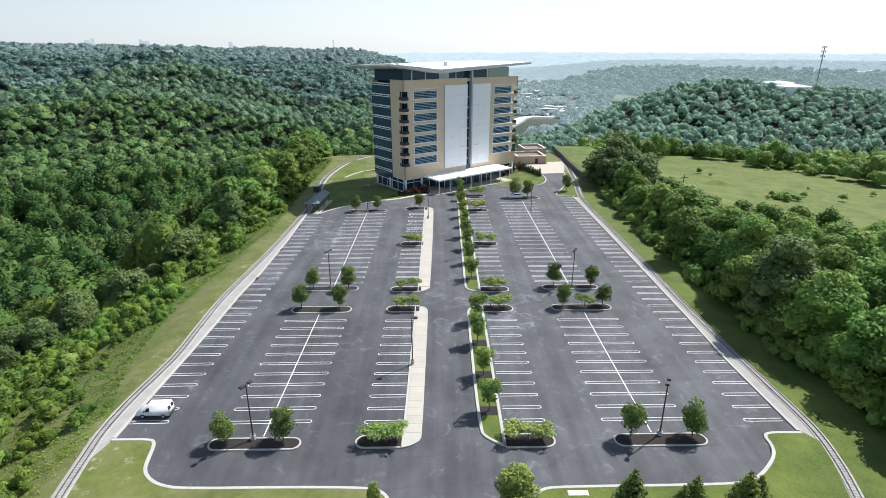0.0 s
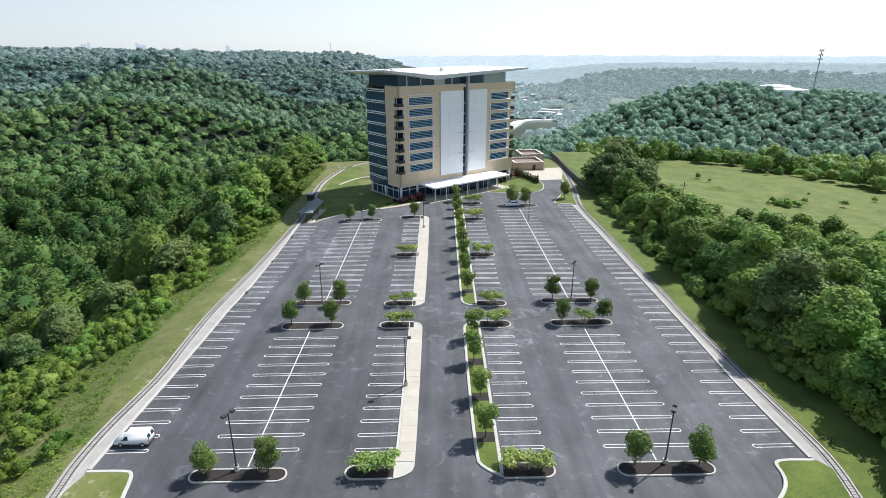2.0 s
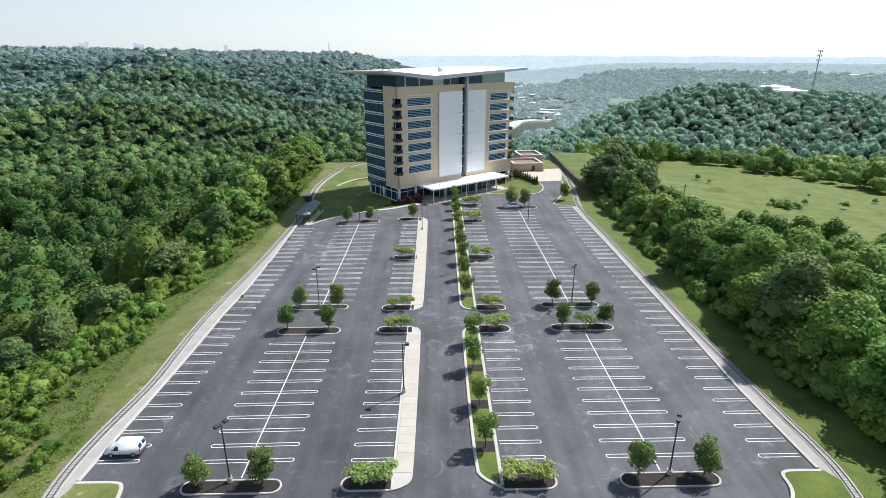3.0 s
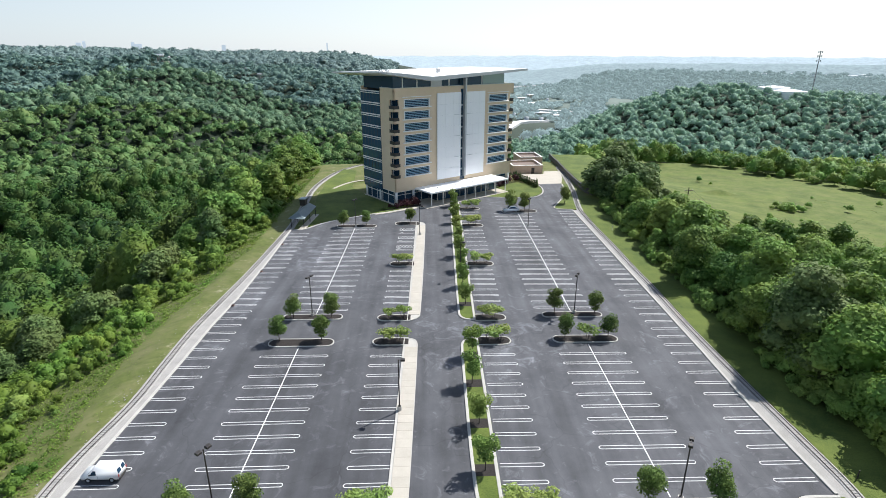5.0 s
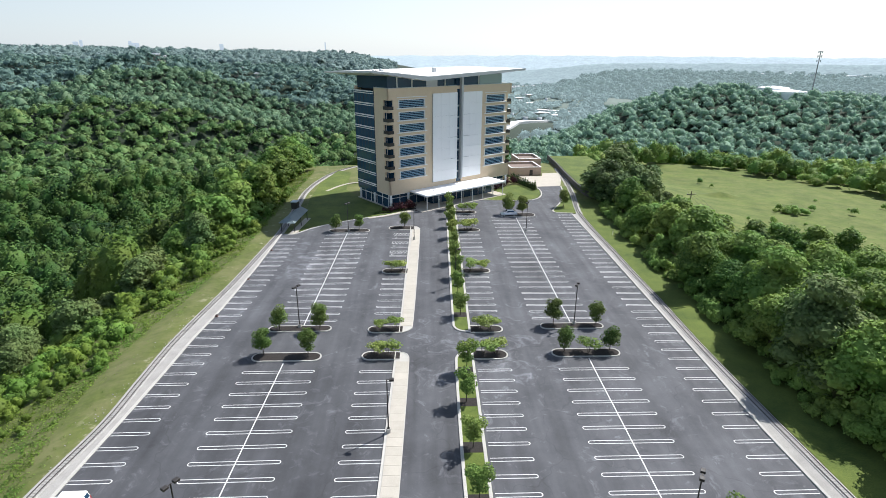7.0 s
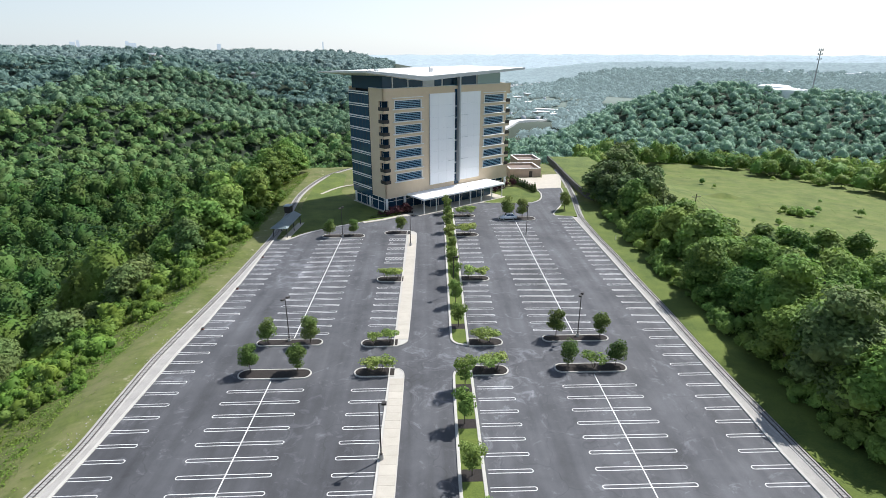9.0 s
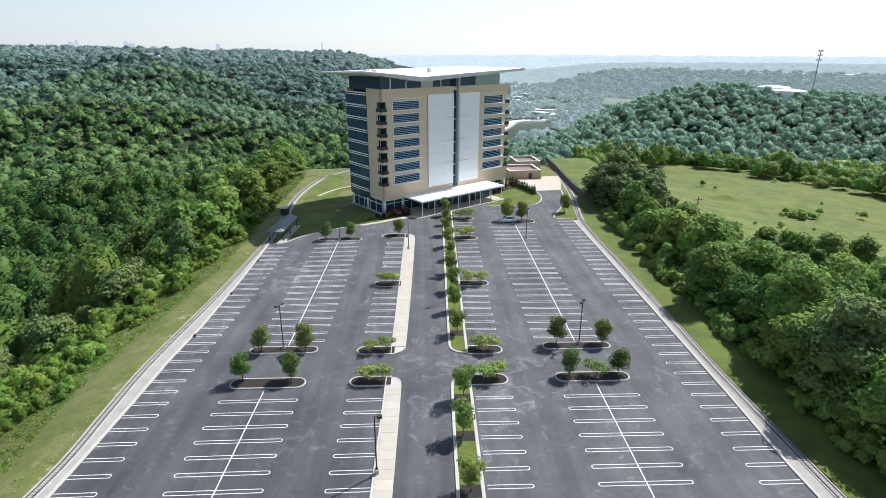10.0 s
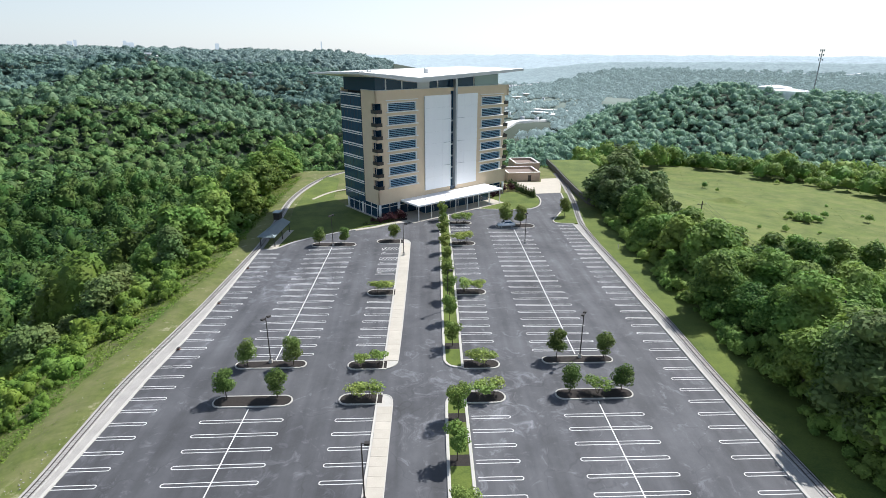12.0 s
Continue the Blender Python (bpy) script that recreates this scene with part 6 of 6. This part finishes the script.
# houses on the wooded hillside
for r, a in ((980, -24.6), (990, -24.0), (1010, -23.2), (880, -33.5), (1150, -18.0), (1160, -17.4), (1130, -16.2)):
    x, y = polar(r, a)
    hs = thing("house", pose(x, y, float(terrain(x, y)) + 4, 0, 0, vr.uniform(0, 180)), "small pale house with a gable roof among the trees", "house", "hillside houses")
    part("wall", box(-4.5, 4.5, -3.5, 3.5, -10, 5), CONCRETE, hs)
    bm = bmesh.new()
    v = [bm.verts.new(p) for p in ((-5, -4, 5), (5, -4, 5), (5, 4, 5), (-5, 4, 5), (-5, 0, 7.5), (5, 0, 7.5))]
    for f in ((0, 1, 5, 4), (2, 3, 4, 5), (0, 4, 3), (1, 2, 5), (0, 3, 2, 1)):
        bm.faces.new([v[i] for i in f])
    part("roof", bm, METAL, hs, "gray gable roof")

# ---- yard, low walls, retaining wall and berm beside the building ----
tagged(part("yard", slab([(42.7, 111.6), (51.6, 112.8), (54.0, 122), (56.0, 134), (49.5, 133), (48.4, 128.2), (40.0, 128.2), (39.0, 122), (41.2, 117)], -0.1, 0.03), CONCRETE), "pale concrete service yard", "yard", kind="structure")


SERVICE_BRICK = surface("brown_brick", (0.34, 0.265, 0.21), (0.44, 0.35, 0.285), 0.5, 14, 0.9, 0.3)


def low_block(x0, x1, y0, y1, h, label):
    """Four tan walls round a sunken flat roof."""
    e = thing("service_building", pose(x0, y0, 0, 0, 0, 6), label, "building", "service buildings")
    w, d = x1 - x0, y1 - y0
    for a in ((0, w, 0, 0.4), (0, w, d - 0.4, d), (0, 0.4, 0.4, d - 0.4), (w - 0.4, w, 0.4, d - 0.4)):
        part("wall", box(*a, -0.3, h), SERVICE_BRICK, e)
        part("coping", box(a[0] - 0.06, a[1] + 0.06, a[2] - 0.06, a[3] + 0.06, h, h + 0.12), TRIM, e, "pale coping")
    part("roof", box(0.4, w - 0.4, 0.4, d - 0.4, h - 0.9, h - 0.7), surface("brown_roof", (0.16, 0.12, 0.10), (0.24, 0.19, 0.16), 0.5, 6, 0.9, 0.2), e, "brown gravel roof")
    part("door", box(w * 0.62, w * 0.62 + 1.2, -0.04, 0.06, 0.0, 2.1), DARK, e, "dark steel door")
    return e


low_block(37.0, 48.4, 128.6, 139.5, 3.0, "low tan service wing with a brown sunken roof")
low_block(42.0, 51.0, 142.5, 153.5, 3.6, "low tan service block behind the yard")
tagged(part("retaining_wall", band([(58.0, 162), (57.8, 146), (57.0, 128), (56.6, 112), (56.9, 100), (58.2, 97)], 0.0, 0.5, -0.3, 1.7), surface("dark_block", (0.05, 0.052, 0.05), (0.11, 0.11, 0.105), 0.8, 6, 0.9, 0.3)), "dark block retaining wall beside the track", "retaining wall", kind="structure")
bm = slab([(58.3, 161), (58.1, 146), (57.4, 128), (57.0, 112), (57.3, 100), (60, 98), (66, 104), (71, 118), (75, 140), (74, 160)], -3.0, 1.5)
tagged(part("lawn", bm, LAWN), "raised mown lawn behind the retaining wall", "lawn", kind="structure")

# ---- planting round the building ----
hedge_crown = crown_mesh("crown", 81, [(0, 0, 0.45 + 0.32 * k, 0.55 - 0.07 * k, 0.4) for k in range(6)], 420, 0.13, LEAF_PINE)
hedge_trunk = bm_mesh("trunk", rod((0, 0, -0.1), (0, 0, 1.2), 0.06, 0.03, 6), BARK)
for k in range(11):
    f = k / 10
    e = make_tree("arborvitae", "narrow dark evergreen in a hedge row", "shrub", "hedge row", hedge_trunk, hedge_crown, pose(36.2 + 5.5 * f, 121.0 - 14.0 * f, 0, 0, 0, pr.uniform(0, 360)))
    s = pr.uniform(0.95, 1.25)
    e.scale = (s * 1.15, s * 1.15, s * 1.1)
red_crowns = [crown_mesh("crown", 84 + i, [(pr.uniform(-0.7, 0.7), pr.uniform(-0.7, 0.7), pr.uniform(0.6, 1.7), pr.uniform(0.4, 0.7), pr.uniform(0.35, 0.6)) for k in range(9)], 420, 0.16, LEAF_RED) for i in range(2)]
for i, (x, y, s) in enumerate(((-3.9, 81.6, 0.9), (-2.2, 82.6, 1.1), (-0.6, 83.6, 1.2), (0.8, 84.5, 1.3), (2.0, 85.4, 1.0), (-5.6, 81.6, 0.7), (30.9, 110.0, 1.2), (33.6, 114.0, 1.35), (36.0, 116.4, 1.3), (29.0, 107.6, 0.9))):
    e = make_tree("red_shrub", "dark red leaved shrub beside the entrance", "shrub", "red shrubs", shrub_trunk, red_crowns[i % 2], pose(x, y, 0.05, 0, 0, pr.uniform(0, 360)))
    e.scale = (s, s, s)
low_green = crown_mesh("crown", 88, [(pr.uniform(-0.5, 0.5), pr.uniform(-0.5, 0.5), 0.3, pr.uniform(0.3, 0.45), 0.28) for k in range(5)], 200, 0.12, LEAF_LOT)
for i in range(12):
    x, y = -7.6 + i * 0.62, 80.2 + i * 0.32
    e = make_tree("low_shrub", "low green shrub in the entrance bed", "shrub", "entrance shrubs", hedge_trunk, low_green, pose(x, y, -0.05, 0, 0, pr.uniform(0, 360)))
    e.scale = (1.2, 1.2, 1.0)
tagged(part("flower_bed", slab([(-8.4, 79.8), (-6.0, 79.6), (3.2, 83.8), (3.2, 85.8), (-3.6, 83.9), (-7.6, 82.0)], 0.0, 0.135), MULCH), "mulched bed at the foot of the building", "planting bed", kind="structure")
tagged(part("entry_walk", band([(-10.0, 76.1), (-5.6, 78.2), (-1.2, 81.4), (3.0, 84.0)], 0.0, 1.3, 0.0, 0.14), CONCRETE), "pale concrete walk along the lawn", "sidewalk", kind="structure")
tagged(part("garden_path", band(curve_points([(-26.0, 106.2), (-23.5, 112), (-20.5, 116.5), (-16.5, 119)], 5), 0.5, 0.5, 0.05, 0.125), CONCRETE), "pale curved garden path on the lawn", "path", kind="structure")

# ---- trees on the lawn before the lot ----
globe_lobes = []
for k in range(30):
    f = (k + 0.5) / 30
    ring = 1.25 * math.sqrt(max(0.06, 1 - (1.7 * f - 0.7) ** 2)) * pr.uniform(0.55, 0.85)
    globe_lobes.append((ring * math.cos(k * 2.4), ring * math.sin(k * 2.4), 0.6 + 3.5 * f, pr.uniform(0.38, 0.6), pr.uniform(0.45, 0.75)))
globe = crown_mesh("crown", 90, globe_lobes, 5200, 0.10, LEAF_GLOBE, 0.4)
globe_trunk = bm_mesh("trunk", trunk_bm(pr, 2.8, 0.12, 5, 0.8), BARK)
e = make_tree("round_evergreen", "broad light green evergreen on the front lawn", "tree", "", globe_trunk, globe, pose(12.2, -39.6, 0.1))
e.scale = (1.42, 1.42, 1.08)
e = make_tree("round_evergreen", "small light green tree at the entry drive", "tree", "", globe_trunk, globe, pose(-1.6, -39.4, 0.1, 0, 0, 70))
e.scale = (0.5, 0.5, 0.68)
pine_lobes = []
for k in range(40):
    f = k / 39
    a = k * 2.4
    rr = 1.35 * (1 - f) + 0.05
    pine_lobes.append((rr * 0.65 * math.cos(a), rr * 0.65 * math.sin(a), 0.5 + 4.3 * f, rr * 0.45 + 0.1, 0.28))
pine = crown_mesh("crown", 92, pine_lobes, 2000, 0.14, LEAF_LOT)
for x, y, s in ((23.6, -39.6, 1.0), (28.2, -40.4, 0.72), (29.6, -39.9, 0.86), (34.6, -40.0, 1.0), (36.0, -39.6, 0.8)):
    e = make_tree("spruce", "young green conical spruce on the front lawn", "tree", "lawn spruces", globe_trunk, pine, pose(x, y, 0.1, 0, 0, pr.uniform(0, 360)))
    e.scale = (s * 1.25, s * 1.25, s * 0.92)
cover = thing("utility_cover", pose(18.8, -37.9, 0.1), "flat white utility cover set in the lawn", "utility cover")
part("plate", box(-1.0, 1.0, -0.3, 0.3, 0.0, 0.1, 0.02), WHITE, cover)
part("frame", box(-1.06, 1.06, -0.36, 0.36, -0.05, 0.03), KERB, cover)

# small dark kiosk on the track behind the shelter
kiosk = thing("kiosk", pose(-31.6, 86.0, 0, 0, 0, -6), "small dark shed standing over the track", "shed")
kiosk.scale = (0.75, 0.9, 0.85)
part("body", box(-1.1, 1.1, -1.2, 1.2, 0.1, 2.3, 0.05), DARK, kiosk)
part("roof", box(-1.3, 1.3, -1.4, 1.4, 2.3, 2.5, 0.04), ROOF, kiosk, "gray roof")
# red-brown bumpers at the stall heads
for y in (17.6, 33.6, 50.4):
    x = float(np.interp(y, [17, 34, 51], [-29.9, -29.3, -29.1]))
    b = thing("stop_block", pose(x, y, 0.0), "small red-brown block at the kerb", "block", "stop blocks")
    part("block", box(-0.2, 0.2, -0.25, 0.25, 0.0, 0.3, 0.04), surface("rust_brown", (0.10, 0.04, 0.03), (0.18, 0.08, 0.06), 2, 12, 0.9, 0.2), b)
    part("cap", box(-0.23, 0.23, -0.28, 0.28, 0.3, 0.34, 0.015), DARK, b)

# ---- accessible stalls with hatched aisles ----
for y in (48.9, 55.2, 61.6):
    for yy in (y - 0.75, y + 0.75):
        part("stall_line", band([K(-2.9, yy), K(1.7, yy)], 0.05, 0.05, 0.003, 0.007), PAINT, lot)
    part("stall_line", band([K(-2.9, y - 0.75), K(-2.9, y + 0.75)], 0.05, 0.05, 0.003, 0.007), PAINT, lot)
    for k in range(6):
        x = -2.7 + 0.75 * k
        part("hatch_line", band([K(x, y - 0.72), K(x + 0.75, y + 0.72)], 0.06, 0.06, 0.003, 0.007), PAINT, lot)
for y in (46.4, 52.0, 58.4):
    put_line(single_line, K(-3.0, y)[0], y, 0.5)
    for a in ((-2.6, -2.0, -0.3, -0.2), (-2.6, -2.5, -0.3, 0.3), (-2.3, -2.0, 0.0, 0.1)):
        part("stall_symbol", slab([K(a[0], y + 1.1 + a[2]), K(a[1], y + 1.1 + a[2]), K(a[1], y + 1.1 + a[3]), K(a[0], y + 1.1 + a[3])], 0.003, 0.007), PAINT, lot)

# ---- overhead line through the woods ----
WIRE = plain("wire", (0.03, 0.03, 0.03), 0.6)
poles = [(64.5, -48.0), (66.0, 10.0), (74.5, 68.0)]
for x, y in poles:
    z = float(terrain(x, y))
    e = thing("utility_pole", pose(x, y, z, 0, 0, 8), "weathered wooden utility pole with a crossarm", "utility pole", "utility poles")
    part("pole", rod((0, 0, -0.5), (0, 0, 11.5), 0.16, 0.11, 8), BARK, e)
    part("crossarm", box(-1.2, 1.2, -0.06, 0.06, 10.6, 10.75), BARK, e)
    for s in (-1.05, 0.0, 1.05):
        part("insulator", rod((s, 0, 10.75), (s, 0, 10.98), 0.06, 0.05, 8), TRIM, e)
wires = thing("power_line", pose(0, 0, 0), "three thin dark overhead wires between the poles", "power line")
for s in (-1.05, 0.0, 1.05):
    bm = bmesh.new()
    for (x0, y0), (x1, y1) in zip(poles, poles[1:]):
        z0, z1 = float(terrain(x0, y0)) + 10.95, float(terrain(x1, y1)) + 10.95
        prev = None
        for k in range(9):
            f = k / 8
            p = (x0 + (x1 - x0) * f + s, y0 + (y1 - y0) * f, z0 + (z1 - z0) * f - 1.1 * 4 * f * (1 - f))
            if prev:
                add_rod(bm, prev, p, 0.025, 0.025, 4)
            prev = p
    part("wire", bm, WIRE, wires)

# marker posts in the verge
for x, y in ((50.9, -26.6), (52.4, 60.3)):
    e = thing("marker_post", pose(x, y, -0.05), "short dark marker post in the grass verge" if y < 0 else "short pale marker post in the grass verge", "post", "marker posts")
    part("post", rod((0, 0, 0), (0, 0, 1.1), 0.07, 0.06, 8), DARK if y < 0 else TRIM, e)
    part("cap", rod((0, 0, 1.1), (0, 0, 1.2), 0.09, 0.04, 8), DARK, e)

# bare stones along the outer edge of the gravel
rs2 = np.random.RandomState(41)
stone_v, stone_f, base = [], [], 0
iv, jf = ICO[1]
for k in range(90):
    y = rs2.normal((-30, -9, 12)[k % 3], 4.0)
    x = np.interp(y, [-46, -38.5, -33, -27, -14, 5, 28, 45, 60], [-31.0, -32.8, -33.7, -33.8, -33.5, -32.9, -32.0, -31.0, -30.4]) - 1.35 - abs(rs2.normal(0, 0.55))
    if rs2.rand() < 0.2:
        x -= rs2.uniform(0, 3.5)
    s = rs2.uniform(0.04, 0.10)
    v = iv * rs2.uniform(0.7, 1.2, (len(iv), 1)) * s * np.array([1.2, 1, 0.6]) + np.array([x, y, float(terrain(x, y)) + 0.05])
    stone_v.append(v)
    stone_f.append(jf + base)
    base += len(v)
tagged(new("loose_stone", mesh_quads("loose_stone", np.concatenate(stone_v), np.concatenate(stone_f), GRAVEL)), "pale loose stones along the track edge", "stones", kind="stuff")

# low grassy mound in the field
rs = np.random.RandomState(41)
gx, gy = np.meshgrid(np.linspace(-11, 11, 19), np.linspace(-7, 7, 13))
gz = 1.9 * np.exp(-((gx / 5.2) ** 2 + (gy / 3.2) ** 2)) - 0.12 + rs.uniform(-0.06, 0.06, gx.shape)
mx, my = (126.0, 146.0)
v = np.stack([gx + mx, gy + my, gz + terrain(gx + mx, gy + my)], -1).reshape(-1, 3)
q = np.array([(j * 19 + i, j * 19 + i + 1, (j + 1) * 19 + i + 1, (j + 1) * 19 + i) for j in range(12) for i in range(18)])
me = mesh_quads("mound", v, q, GROUND)
me.shade_smooth()
tagged(new("mound", me), "low grassy mound in the open field", "mound", kind="structure")
